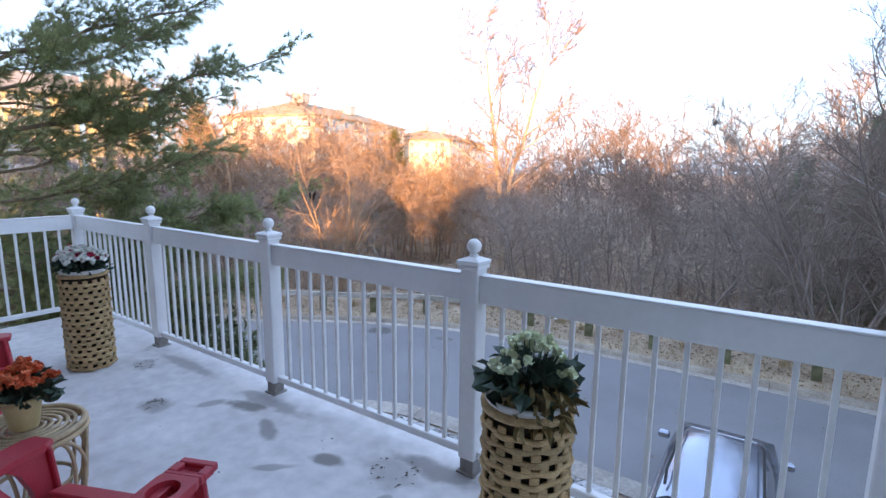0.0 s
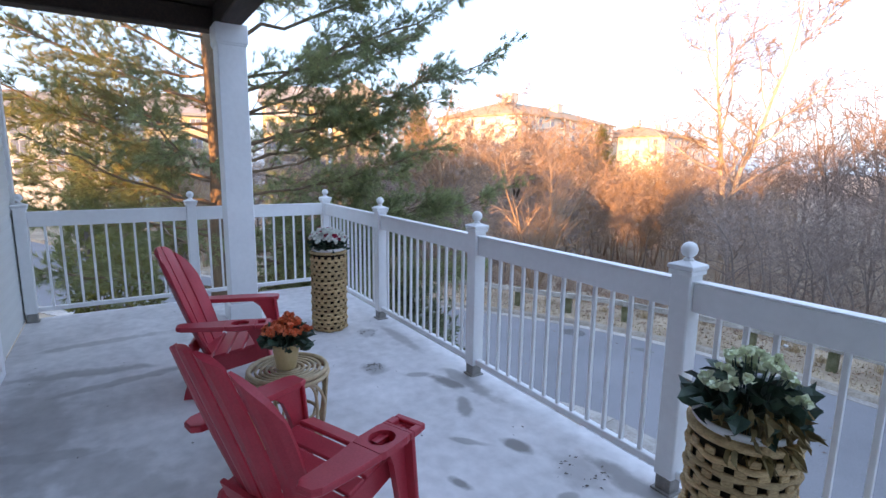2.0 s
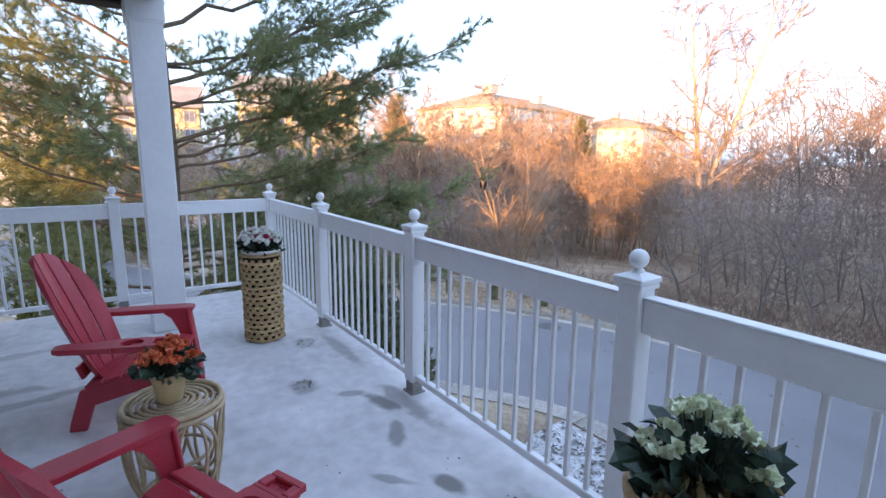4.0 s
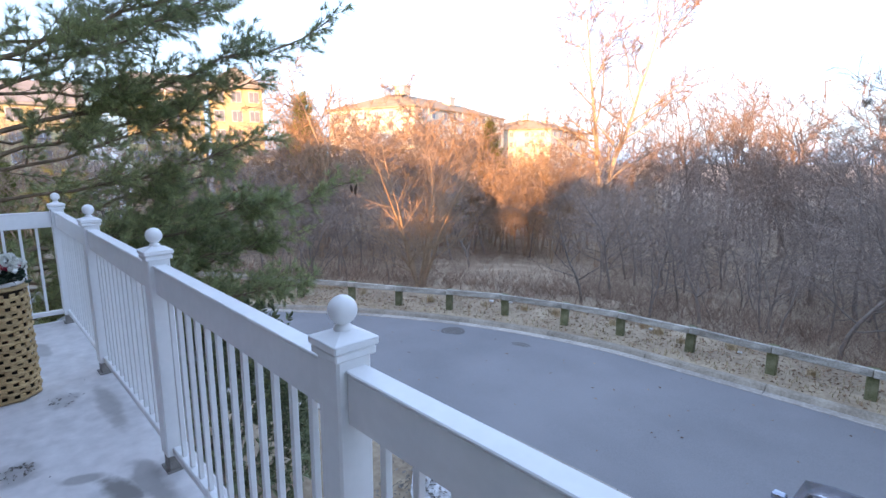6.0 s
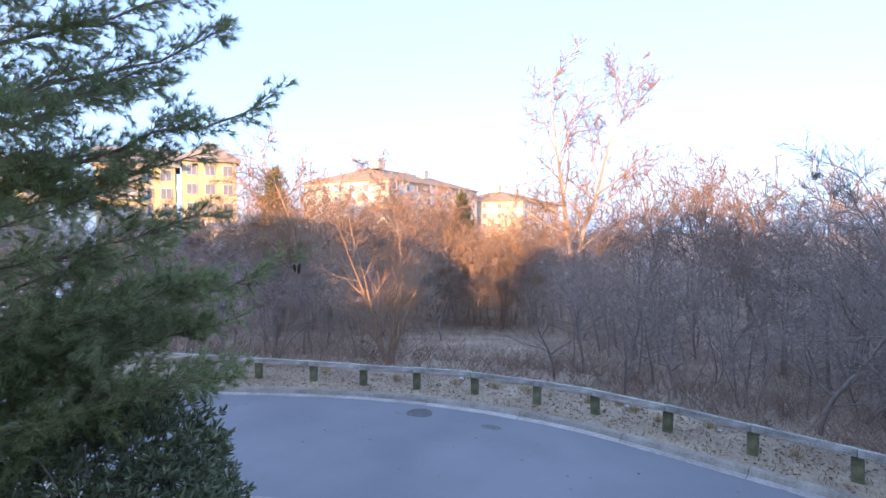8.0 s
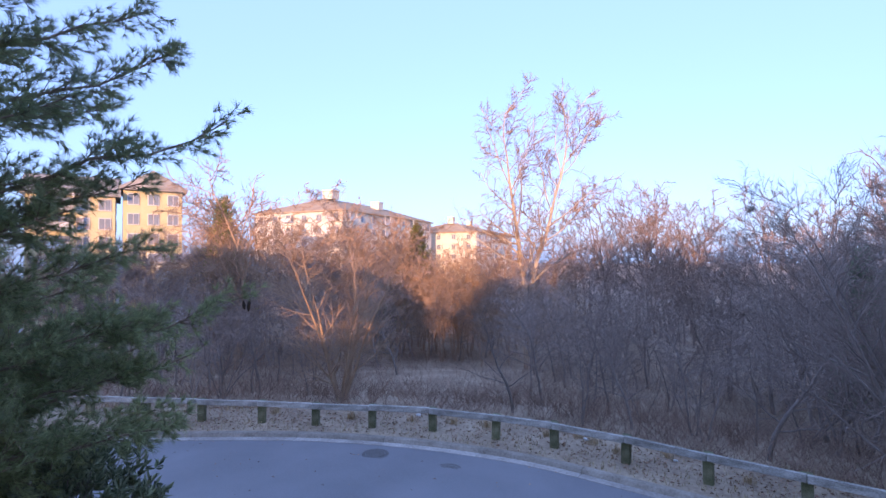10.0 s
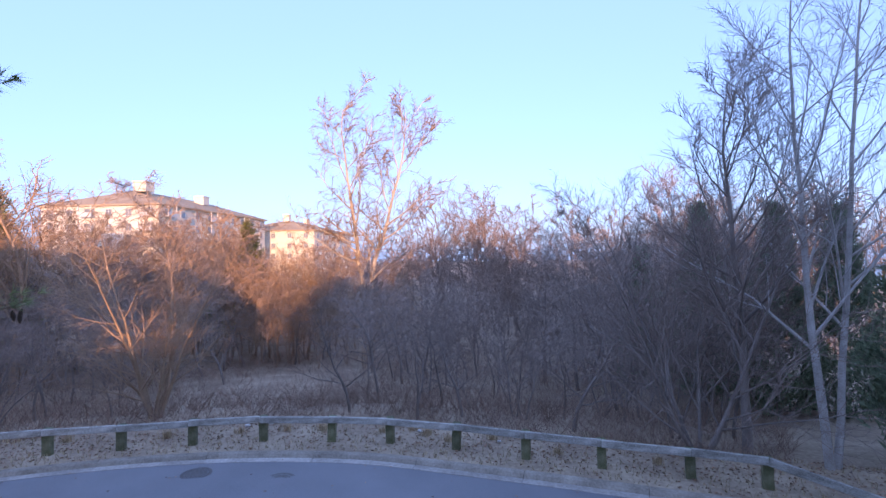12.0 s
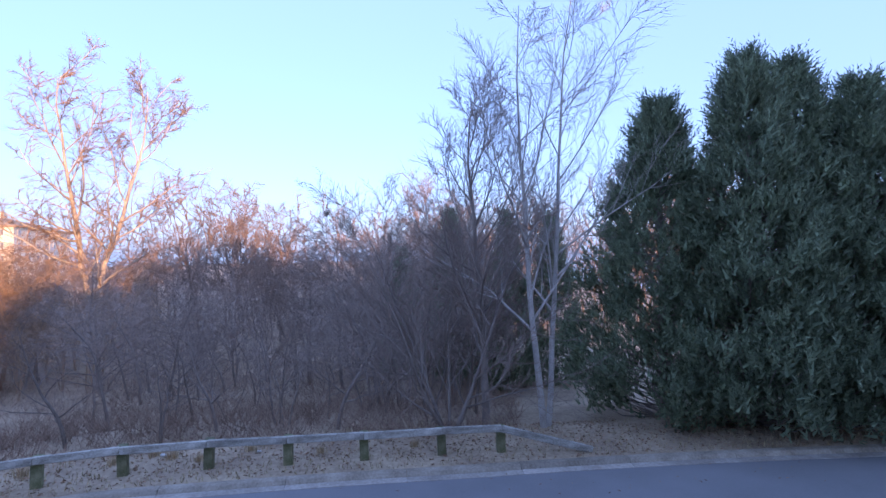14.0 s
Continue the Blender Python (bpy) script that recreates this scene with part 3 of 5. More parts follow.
part("shaft", Shape().box((CX, CY, 1.44), (0.25, 0.25, 2.5), 0.006), M_WHITE, col)
part("base", Shape().box((CX, CY, 0.09), (0.31, 0.31, 0.18), 0.01).box((CX, CY, 0.195), (0.28, 0.28, 0.03), 0.008), M_WHITE, col)
part("capital", Shape().box((CX, CY, 2.72), (0.285, 0.285, 0.17), 0.006).box((CX, CY, 2.63), (0.27, 0.27, 0.025), 0.006), M_WHITE, col)
up = tagged(new("ceiling", Shape().box((1.6, 0.13, 3.11), (14.6, 2.1, 0.2), 0.01).mesh("ceiling", M_DARKWOOD)), "dark stained underside of the balcony above", "ceiling", "", "structure")
beam = Shape().box((1.7, CY, 2.905), (14.0, 0.2, 0.21), 0.01)
solid("beam_front", beam, M_DARKWOOD, "dark stained timber beam along the balcony edge", "beam", "structure")
solid("beam_side", Shape().box((CX - 0.3, -0.05, 2.90), (0.2, 2.2, 0.20), 0.01), M_DARKWOOD, "dark stained timber beam over the column", "beam", "structure")

# house: siding boards, door trim, unseen storeys and a tall block added for shade
hw = Shape().box((-1.0, WALL_Y - 2.4, 0.65), (10.1, 4.4, 10.1), 0.02)
house = solid("wall_house", hw, M_SIDING, "apartment house wall behind the balcony", "wall", "structure")
# unseen roof, its height chosen to place the shadow edge
rf = Shape().add([(-6.4, -5.7, 5.7), (4.1, -5.7, 5.7), (4.1, -0.5, 5.7), (-6.4, -0.5, 5.7), (-4.5, -3.1, 7.8), (4.1, -3.1, 7.8)], [(3, 2, 1, 0), (0, 1, 5, 4), (2, 3, 4, 5), (3, 0, 4), (1, 2, 5)])
solid("house_roof", rf, M_ROOF, "unseen hipped shingle roof on the low house end, height set for its shadow", "roof", "structure")
# unseen taller block, added to keep sun off the right-hand wood
tall = Shape().box((22.0, WALL_Y - 6.2, 3.6), (35.8, 12.0, 16.0), 0.02)
solid("wall_shade_block", tall, M_SIDING, "unseen taller house block added to shade the wood on the right", "wall", "structure")
rf = Shape().add([(4.05, -13.6, 11.6), (40.5, -13.6, 11.6), (40.5, -0.5, 11.6), (4.05, -0.5, 11.6), (8.5, -7, 16.2), (36, -7, 16.2)], [(3, 2, 1, 0), (0, 1, 5, 4), (2, 3, 4, 5), (3, 0, 4), (1, 2, 5)])
solid("shade_block_roof", rf, M_ROOF, "unseen hipped shingle roof of the added shade block", "roof", "structure")
side = tagged(new("wall_siding"), "pale lapped siding wall behind the balcony", "wall", "", "structure")
board = Shape().add([(-6.0, 0, 0), (-4.45, 0, 0), (-4.45, 0.018, 0), (-6.0, 0.018, 0), (-6.0, 0, 0.118), (-4.45, 0, 0.118), (-4.45, 0.004, 0.118), (-6.0, 0.004, 0.118)], [(0, 3, 2, 1), (4, 5, 6, 7), (3, 7, 6, 2), (0, 4, 7, 3), (1, 2, 6, 5), (0, 1, 5, 4)]).mesh("siding_board", M_SIDING)
for i in range(24):
    part("siding_board", board, None, side, at=pose(0, WALL_Y - 0.2 + 0.185, 0.01 + 0.118 * i))
cornr = Shape().box((-6.0, WALL_Y - 0.005, 1.43), (0.09, 0.06, 2.84), 0.005)
solid("corner_trim", cornr, M_WHITE, "white corner board of the house wall", "trim", "structure")
door = thing("door_1", "white framed sliding patio door in the siding wall", "door", kind="structure")
part("door_frame", Shape().box((-4.40, WALL_Y + 0.01, 1.05), (0.09, 0.1, 2.1), 0.006).box((-2.5, WALL_Y + 0.01, 1.05), (0.09, 0.1, 2.1), 0.006).box((-3.45, WALL_Y + 0.01, 2.14), (1.99, 0.1, 0.09), 0.006).box((-3.45, WALL_Y + 0.01, 0.03), (1.81, 0.1, 0.06), 0.006), M_WHITE, door)
part("pane", Shape().box((-3.45, WALL_Y, 1.07), (1.81, 0.02, 2.04), 0.002), M_PANE, door, "dark glass pane")

# unseen house added far behind, shading the valley, its low wing the road
nb = thing("added_shade_house", "unseen brick house added far behind to shade the valley", "house")
part("wall", Shape().box((-20, -46, 2.7), (50, 12, 14.4), 0.02), M_BRICK, nb)
part("roof", Shape().add([(-45.6, -52.6, 9.9), (5.6, -52.6, 9.9), (5.6, -39.4, 9.9), (-45.6, -39.4, 9.9), (-40, -46, 14.6), (2, -46, 14.6)], [(3, 2, 1, 0), (0, 1, 5, 4), (2, 3, 4, 5), (3, 0, 4), (1, 2, 5)]), M_ROOF, nb)
part("wing", Shape().box((13.0, -46, 0.3), (15.6, 10, 9.6), 0.02).add([(5.2, -51.6, 5.1), (21.4, -51.6, 5.1), (21.4, -40.4, 5.1), (5.2, -40.4, 5.1), (5.2, -46, 9.0), (18, -46, 9.0)], [(3, 2, 1, 0), (0, 1, 5, 4), (2, 3, 4, 5), (3, 0, 4), (1, 2, 5)]), M_BRICK, nb, "low brick wing added to keep sun off the road")

# ---- bare trees ----
def limb(s, rng, a, d, length, r0, r1, segs, sides, wander, lift):
    """A crooked limb; returns its points, directions and radii."""
    pts, dirs, rad = [Vector(a)], [Vector(d).normalized()], [r0]
    for i in range(segs):
        nd = dirs[-1] + Vector((rng.gauss(0, wander), rng.gauss(0, wander), rng.gauss(0, wander) + lift))
        nd.normalize()
        pts.append(pts[-1] + nd * (length / segs))
        dirs.append(nd)
        rad.append(r0 + (r1 - r0) * (i + 1) / segs)
    s.tube(pts, rad, sides, False)
    return pts, dirs, rad


def turned(rng, d, angle):
    """A direction that leaves d by an angle, in radians."""
    o = d.orthogonal().normalized()
    o.rotate(Matrix.Rotation(rng.uniform(0, 2 * math.pi), 3, d))
    return (d * math.cos(angle) + o * math.sin(angle)).normalized()


def bare_tree(seed, height, trunk_r, stems=1, splay=0.15, first=0.3, kids=(9, 6, 7), ratio=(0.45, 0.5, 0.5), angle=(0.8, 0.7, 0.7), lift=0.05, wander=0.09, twig_r=0.006, arms=None, taper=0.8, droop=0.0):
    """Trunk and crown of a leafless tree, with the stem's foot at the origin. arms: a list that takes each main limb as a shape of its own."""
    rng = random.Random(seed)
    wood, crown = Shape(), Shape()
    for k in range(stems):
        az = 2 * math.pi * (k + rng.random() * 0.7) / stems
        tilt = splay * rng.uniform(0.5, 1.2) if stems > 1 else splay * rng.uniform(0, 0.5)
        d = Vector((math.cos(az) * math.sin(tilt), math.sin(az) * math.sin(tilt), math.cos(tilt)))
        h = height * rng.uniform(0.8, 1.0)
        r = trunk_r * rng.uniform(0.75, 1.0) / (stems ** 0.4)
        start = Vector((math.cos(az) * 0.12, math.sin(az) * 0.12, -0.25)) if stems > 1 else Vector((0, 0, -0.25))
        stem = Shape() if arms is not None and k else wood
        pts, dirs, rad = limb(stem, rng, start, d, h, r, r * 0.1, 11, 7, wander * 0.7, lift)
        if stem is not wood:
            arms.append(stem)
        for i in range(kids[0]):
            t = first + (1 - first) * (i + rng.random()) / kids[0]
            j = min(int(t * 11), 10)
            f = t * 11 - j
            p = pts[j].lerp(pts[j + 1], f)
            L = h * ratio[0] * (1.15 - taper * (t - first) / (1 - first)) * rng.uniform(0.6, 1.15)
            r2 = max(rad[j] * 0.5, twig_r * 1.6)
            d2 = turned(rng, dirs[j], angle[0] * rng.uniform(0.75, 1.25))
            arm = wood
            if arms is not None:
                arm = Shape()
                arms.append(arm)
            p2, dd2, ra2 = limb(arm, rng, p, d2, L, r2, twig_r, 6, 5, wander, lift)
            for i2 in range(kids[1]):
                t2 = 0.15 + 0.85 * (i2 + rng.random()) / kids[1]
                j2 = min(int(t2 * 6), 5)
                q = p2[j2].lerp(p2[j2 + 1], t2 * 6 - j2)
                L2 = L * ratio[1] * (1.2 - 0.7 * t2) * rng.uniform(0.6, 1.25)
                d3 = turned(rng, dd2[j2], angle[1] * rng.uniform(0.7, 1.3))
                p3, dd3, ra3 = limb(crown, rng, q, d3, L2, max(ra2[j2] * 0.5, twig_r * 1.2), twig_r * 0.7, 3, 3, wander * 1.5, lift - droop)
                for i3 in range(kids[2]):
                    t3 = 0.1 + 0.9 * (i3 + rng.random()) / kids[2]
                    j3 = min(int(t3 * 3), 2)
                    q3 = p3[j3].lerp(p3[j3 + 1], t3 * 3 - j3)
                    L3 = max(L2 * ratio[2] * rng.uniform(0.5, 1.25), 0.22)
                    d4 = turned(rng, dd3[j3], angle[2] * rng.uniform(0.6, 1.3)) + Vector((0, 0, lift * 2 - droop * 2))
                    e = q3 + d4 * L3
                    crown.blade(q3, e, twig_r * 0.9)
                    for u in (0.3, 0.6):
                        m4 = q3.lerp(e, u)
                        crown.blade(m4, m4 + turned(rng, d4.normalized(), rng.uniform(0.4, 0.9)) * L3 * 0.6, twig_r * 0.7)
    return wood, crown


def tree(name, protos, m, label, group="", category="tree"):
    """A tree from meshes (trunk, crown, and the main limbs where they stand apart)."""
    ob = thing(name, label, category, m, group)
    stem = part("trunk", protos[0], None, ob)
    for me in protos[2:]:
        part("limb", me, None, stem)
    part("crown", protos[1], None, ob)
    return ob


def proto(seed, bark, twig, apart=False, **kw):
    arms = [] if apart else None
    w, c = bare_tree(seed, arms=arms, **kw)
    return (w.mesh("trunk", bark, True), c.mesh("crown", twig), *(a.mesh("limb", bark, True) for a in arms or ()))


# the tall sycamore
syc = proto(11, M_SYCAMORE, M_SYCTWIG, True, height=25.5, trunk_r=0.5, stems=2, splay=0.13, first=0.24, kids=(17, 11, 13), ratio=(0.34, 0.45, 0.45), angle=(0.82, 0.85, 0.9), lift=0.05, wander=0.14, twig_r=0.027, taper=0.62)
tree("sycamore", syc, pose(-26.2, 49.9, ground_z(-26.2, 49.9)), "tall pale-barked leafless sycamore catching the low sun")
# the fan-shaped tree behind the guard rail
fan = proto(5, M_FAN, M_FAN, True, height=8.3, trunk_r=0.22, stems=8, splay=0.42, first=0.1, kids=(10, 7, 8), ratio=(0.46, 0.5, 0.55), angle=(0.85, 0.75, 0.8), lift=0.035, wander=0.10, twig_r=0.008, taper=0.75)
tree("fan_tree", fan, pose(-18.7, 17.9, ground_z(-18.7, 17.9)), "many-stemmed leafless tree, its twigs painted a sunlit tan, behind the guard rail")
# slender trees by the evergreens
birch = proto(21, M_BIRCH, M_BIRCH, True, height=18.5, trunk_r=0.17, stems=2, splay=0.12, first=0.2, kids=(17, 9, 8), ratio=(0.40, 0.48, 0.5), angle=(0.75, 0.62, 0.65), lift=0.06, wander=0.07, twig_r=0.0075)
tree("slender_tree", birch, pose(4.95, 19.4, ground_z(4.95, 19.4)), "tall slender leafless tree with pale mottled bark")
birch2 = proto(22, M_BARK, M_TWIG, True, height=15.0, trunk_r=0.16, splay=0.1, first=0.22, kids=(28, 9, 9), ratio=(0.42, 0.48, 0.5), angle=(0.78, 0.6, 0.65), lift=0.06, wander=0.08, twig_r=0.009)
tree("slender_tree", birch2, pose(3.1, 20.6, ground_z(3.1, 20.6)), "leafless grey tree with a broken limb scar")
low = proto(23, M_BARK, M_TWIG, True, height=9.5, trunk_r=0.15, stems=5, splay=0.75, first=0.12, kids=(12, 9, 10), ratio=(0.5, 0.5, 0.5), angle=(0.75, 0.68, 0.7), lift=0.045, wander=0.08, twig_r=0.007)
tree("spreading_tree", low, pose(1.7, 20.1, ground_z(1.7, 20.1)), "low wide-spreading leafless tree behind the guard rail")

# thicket
kinds = []
for q in range(7):
    n_st = (1, 2, 1, 1, 3, 2, 1)[q]
    kinds.append(proto(100 + q, M_BARK, M_TWIG, height=9.0, trunk_r=0.10, stems=n_st, splay=0.25, first=(0.25, 0.2, 0.35, 0.3, 0.2, 0.25, 0.2)[q], kids=((17, 7, 9), (10, 7, 8), (7, 6, 8))[n_st - 1], ratio=(0.42, 0.5, 0.5), angle=(1.0, 0.85, 0.95), lift=0.03, wander=0.17, twig_r=0.0075, taper=0.6, droop=0.02))
coarse = []
for q in range(4):
    n_st = (1, 2, 1, 2)[q]
    coarse.append(proto(120 + q, M_BARK, M_TWIG, height=9.0, trunk_r=0.10, stems=n_st, splay=0.25, first=0.2, kids=((15, 6, 8), (9, 5, 8))[n_st - 1], ratio=(0.44, 0.5, 0.52), angle=(1.0, 0.85, 0.95), lift=0.025, wander=0.17, twig_r=0.013, taper=0.6, droop=0.02))
rng = random.Random(7)
spots = []
EYE_XY = (-0.3, 2.2)


def clear(x, y):
    """Open spots of the wood."""
    az_ = math.degrees(math.atan2(EYE_XY[0] - x, y - EYE_XY[1]))
    if 31 < az_ < 42.5 and math.dist((x, y), EYE_XY) < 43:
        return True
    return ((x + 21.0) / 3.6) ** 2 + ((y - 30) / 8) ** 2 < 1 or math.dist((x, y), (-18.7, 17.9)) < 2.6 or math.dist((x, y), (-16.0, 15.6)) < 2.2 or math.dist((x, y), (-26.2, 49.9)) < 2.5 or math.dist((x, y), (1.7, 20.1)) < 1.5 or (x > 2 and y < 22)


tries = 0
while len(spots) < 195 and tries < 9000:
    tries += 1
    az = radians(rng.uniform(-12, 88))
    dist = 19 + 46 * rng.random() ** 1.15
    x, y = EYE_XY[0] - math.sin(az) * dist, EYE_XY[1] + math.cos(az) * dist
    v = away(x, y)
    if v < 3.4 or clear(x, y):
        continue
    gap = 1.15 if dist < 35 else 1.9
    if any((x - a) ** 2 + (y - b) ** 2 < gap * gap for a, b in spots):
        continue
    spots.append((x, y))
    far = min(1, max(0, (dist - 22) / 35))
    sc = (0.66 + 0.72 * far) * rng.uniform(0.75, 1.15)
    if az > radians(38):
        sc *= 0.86
    elif az > radians(6):
        sc *= 0.84
    m = pose(x, y, ground_z(x, y), rng.uniform(-6, 6), rng.uniform(-6, 6), rng.uniform(0, 360)) @ Matrix.Diagonal((sc * 1.12, sc * 1.12, sc, 1))
    t = tree("thicket_tree", rng.choice(kinds if dist < 36 else coarse), m, "leafless grey-brown tree of the tangled thicket", "thicket trees")

# tall trees smothered in bare vines before the buildings
vine = proto(160, M_BARK, M_TWIG, height=15.5, trunk_r=0.2, stems=3, splay=0.16, first=0.45, kids=(10, 8, 12), ratio=(0.16, 0.55, 0.6), angle=(1.1, 1.1, 1.2), lift=0.0, wander=0.3, twig_r=0.017, taper=0.3, droop=0.1)
for az, dist, sc in [(46.2, 57, 1.36), (44.6, 57, 1.1), (48.0, 58, 1.15), (56.0, 52, 0.8), (67.5, 50, 0.8), (52.5, 57, 0.85), (60.5, 58, 1.05), (38.5, 60, 0.7)]:
    a = radians(az)
    x, y = EYE_XY[0] - math.sin(a) * dist, EYE_XY[1] + math.cos(a) * dist
    tree("vine_tree", vine, pose(x, y, ground_z(x, y), 0, 0, az * 71) @ Matrix.Diagonal((sc, sc, sc, 1)), "leafless tree smothered in a tangle of bare vines", "vine trees")

# taller trees on the near bank towards the evergreens
for az, dist, sc in [(-7, 25, 0.92), (-3, 28, 1.0), (1, 26, 0.9), (5, 30, 1.0), (9, 33, 0.8), (-10, 29, 1.05), (13, 36, 0.7), (-1, 34, 1.15), (-5, 38, 1.2), (4, 40, 1.15)]:
    a = radians(az)
    x, y = EYE_XY[0] - math.sin(a) * dist, EYE_XY[1] + math.cos(a) * dist
    q = sc * 1.3
    tree("bank_tree", kinds[int(az) % 7], pose(x, y, ground_z(x, y), 0, 0, az * 53) @ Matrix.Diagonal((q * 1.1, q * 1.1, q, 1)), "tall leafless tree of the shaded bank", "bank trees")
# reddish trees before the apartment buildings, low-sun warmth put into their colour
ruddy = [proto(140 + q, M_TWIGSUN, M_TWIGSUN, height=13.0, trunk_r=0.17, stems=(1, 3)[q], splay=0.25, first=0.2, kids=((17, 7, 8), (8, 6, 8))[q], ratio=(0.42, 0.5, 0.52), angle=(0.9, 0.85, 0.95), lift=0.03, wander=0.16, twig_r=0.018, taper=0.6) for q in range(2)]
for k, (az, dist, sc) in enumerate([(40, 60, 1.0), (45.5, 62, 1.18), (47, 55, 0.95), (59, 61, 1.25), (62, 56, 1.0), (36, 58, 0.85), (52, 58, 0.85), (33, 54, 0.8), (66, 58, 0.9), (70, 52, 0.85), (56, 50, 0.7), (43, 48, 0.7), (49, 46, 0.65), (30, 62, 0.9), (38, 46, 0.6), (74, 50, 0.9), (78, 46, 0.9), (82, 42, 0.85), (86, 40, 0.8), (41, 52, 0.8), (44, 57, 0.85), (46, 49, 0.7), (50, 54, 0.8), (53, 48, 0.65), (57, 56, 0.85), (60, 49, 0.7), (64, 52, 0.8), (68, 47, 0.75), (35, 50, 0.65), (48, 62, 0.9), (54, 63, 0.9), (25, 44, 0.5), (28, 47, 0.55), (31, 43, 0.5), (34, 41, 0.45), (26, 50, 0.6), (30, 51, 0.6), (23, 48, 0.55), (33, 47, 0.55), (29, 40, 0.42), (36, 44, 0.5), (79, 36, 0.6), (83, 33, 0.6), (87, 30, 0.55), (90, 36, 0.7), (93, 32, 0.6), (76, 40, 0.65), (96, 38, 0.8), (88, 46, 0.9), (37, 45, 0.7), (39, 48, 0.75), (40, 44, 0.6), (42, 47, 0.7), (34, 44, 0.65), (36.5, 49, 0.8), (38.5, 43, 0.5), (32, 46, 0.6), (31, 50, 0.7), (40.5, 50, 0.8), (35.2, 46.5, 0.7), (60.5, 42, 1.4), (58, 44, 1.15), (63, 45, 1.1)]):
    a = radians(az)
    x, y = EYE_XY[0] - math.sin(a) * dist, EYE_XY[1] + math.cos(a) * dist
    if 42 < az < 64 and dist > 47:
        sc = max(sc, 1.08)
    tree("ruddy_tree", ruddy[k % 2], pose(x, y, ground_z(x, y), 0, 0, az * 53) @ Matrix.Diagonal((sc, sc, sc, 1)), "leafless tree with reddish twigs, coloured as if sunlit, in front of far buildings", "ruddy trees")

# far wood on the ridge: one mass
fw = Shape()
rng = random.Random(9)
sets = []
for q in range(3):
    far_w, far_c = bare_tree(77 + q, 15, 0.16, splay=0.2, first=0.2, kids=(11, 4, 6), ratio=(0.40, 0.52, 0.55), angle=(0.85, 0.8, 0.9), lift=0.035, wander=0.15, twig_r=0.026, taper=0.6)
    sets.append((np.array(far_w.v + far_c.v), far_w.f + [tuple(i + len(far_w.v) for i in q_) for q_ in far_c.f]))
for k in range(205):
    az = radians(rng.uniform(-34, 70))
    dist = rng.uniform(56, 100)
    x, y = EYE_XY[0] - math.sin(az) * dist, EYE_XY[1] + math.cos(az) * dist
    if math.dist((x, y), (-26.2, 49.9)) < 4:
        continue
    fv, ff = sets[k % 3]
    a, sc = rng.uniform(0, 6.28), rng.uniform(0.8, 1.1) * (0.62 + 0.5 * (dist - 56) / 44) * (1.5 if az < 0.45 else 0.98)
    R = np.array([[math.cos(a), -math.sin(a), 0], [math.sin(a), math.cos(a), 0], [0, 0, 1]]) * sc
    P = fv @ R.T + np.array([x, y, ground_z(x, y) - 0.3])
    fw.add(P.tolist(), ff)
solid("far_wood", fw, M_TWIG, "leafless wood on the far ridge in low sun", "wood", "stuff")

# brush: dry stems and brambles at the wood's foot, one mass
br = Shape()
rng = random.Random(12)
cnt = 0
while cnt < 5200:
    az = radians(rng.uniform(-14, 84))
    dist = 17 + 30 * rng.random() ** 1.3
    x, y = EYE_XY[0] - math.sin(az) * dist, EYE_XY[1] + math.cos(az) * dist
    v = away(x, y)
    if v < 2.9 or (((x + 21.5) / 4.5) ** 2 + ((y - 31) / 9) ** 2 < 1 and rng.random() < 0.8):
        continue
    cnt += 1
    z = ground_z(x, y)
    for k in range(3):
        h = rng.uniform(0.3, 1.3) * (0.5 if v < 4 else 1)
        a = rng.uniform(0, 6.28)
        lean = rng.uniform(0.2, 1.3)
        tip = Vector((x + math.cos(a) * lean * h, y + math.sin(a) * lean * h, z + h))
        foot = Vector((x + rng.uniform(-0.2, 0.2), y + rng.uniform(-0.2, 0.2), z - 0.05))
        br.spike(foot, tip, 0.010)
        br.spike(foot.lerp(tip, 0.5), tip + Vector((rng.uniform(-0.5, 0.5), rng.uniform(-0.5, 0.5), rng.uniform(-0.3, 0.3))), 0.006)
M_BRUSH = mat("dry_brush", (0.2, 0.13, 0.1), (0.36, 0.25, 0.185), 0.5, 0.9, bump=0, per="island", vary=0.4)
solid("brush", br, M_BRUSH, "tangled dry brush and bramble stems under the trees", "brush", "stuff")

# grass blades, leaf litter on the verge and bank, one mass each
gr, lt = Shape(), Shape()
rng = random.Random(13)
verge = [p for p in OUTER if -24 < p[0] < 16]
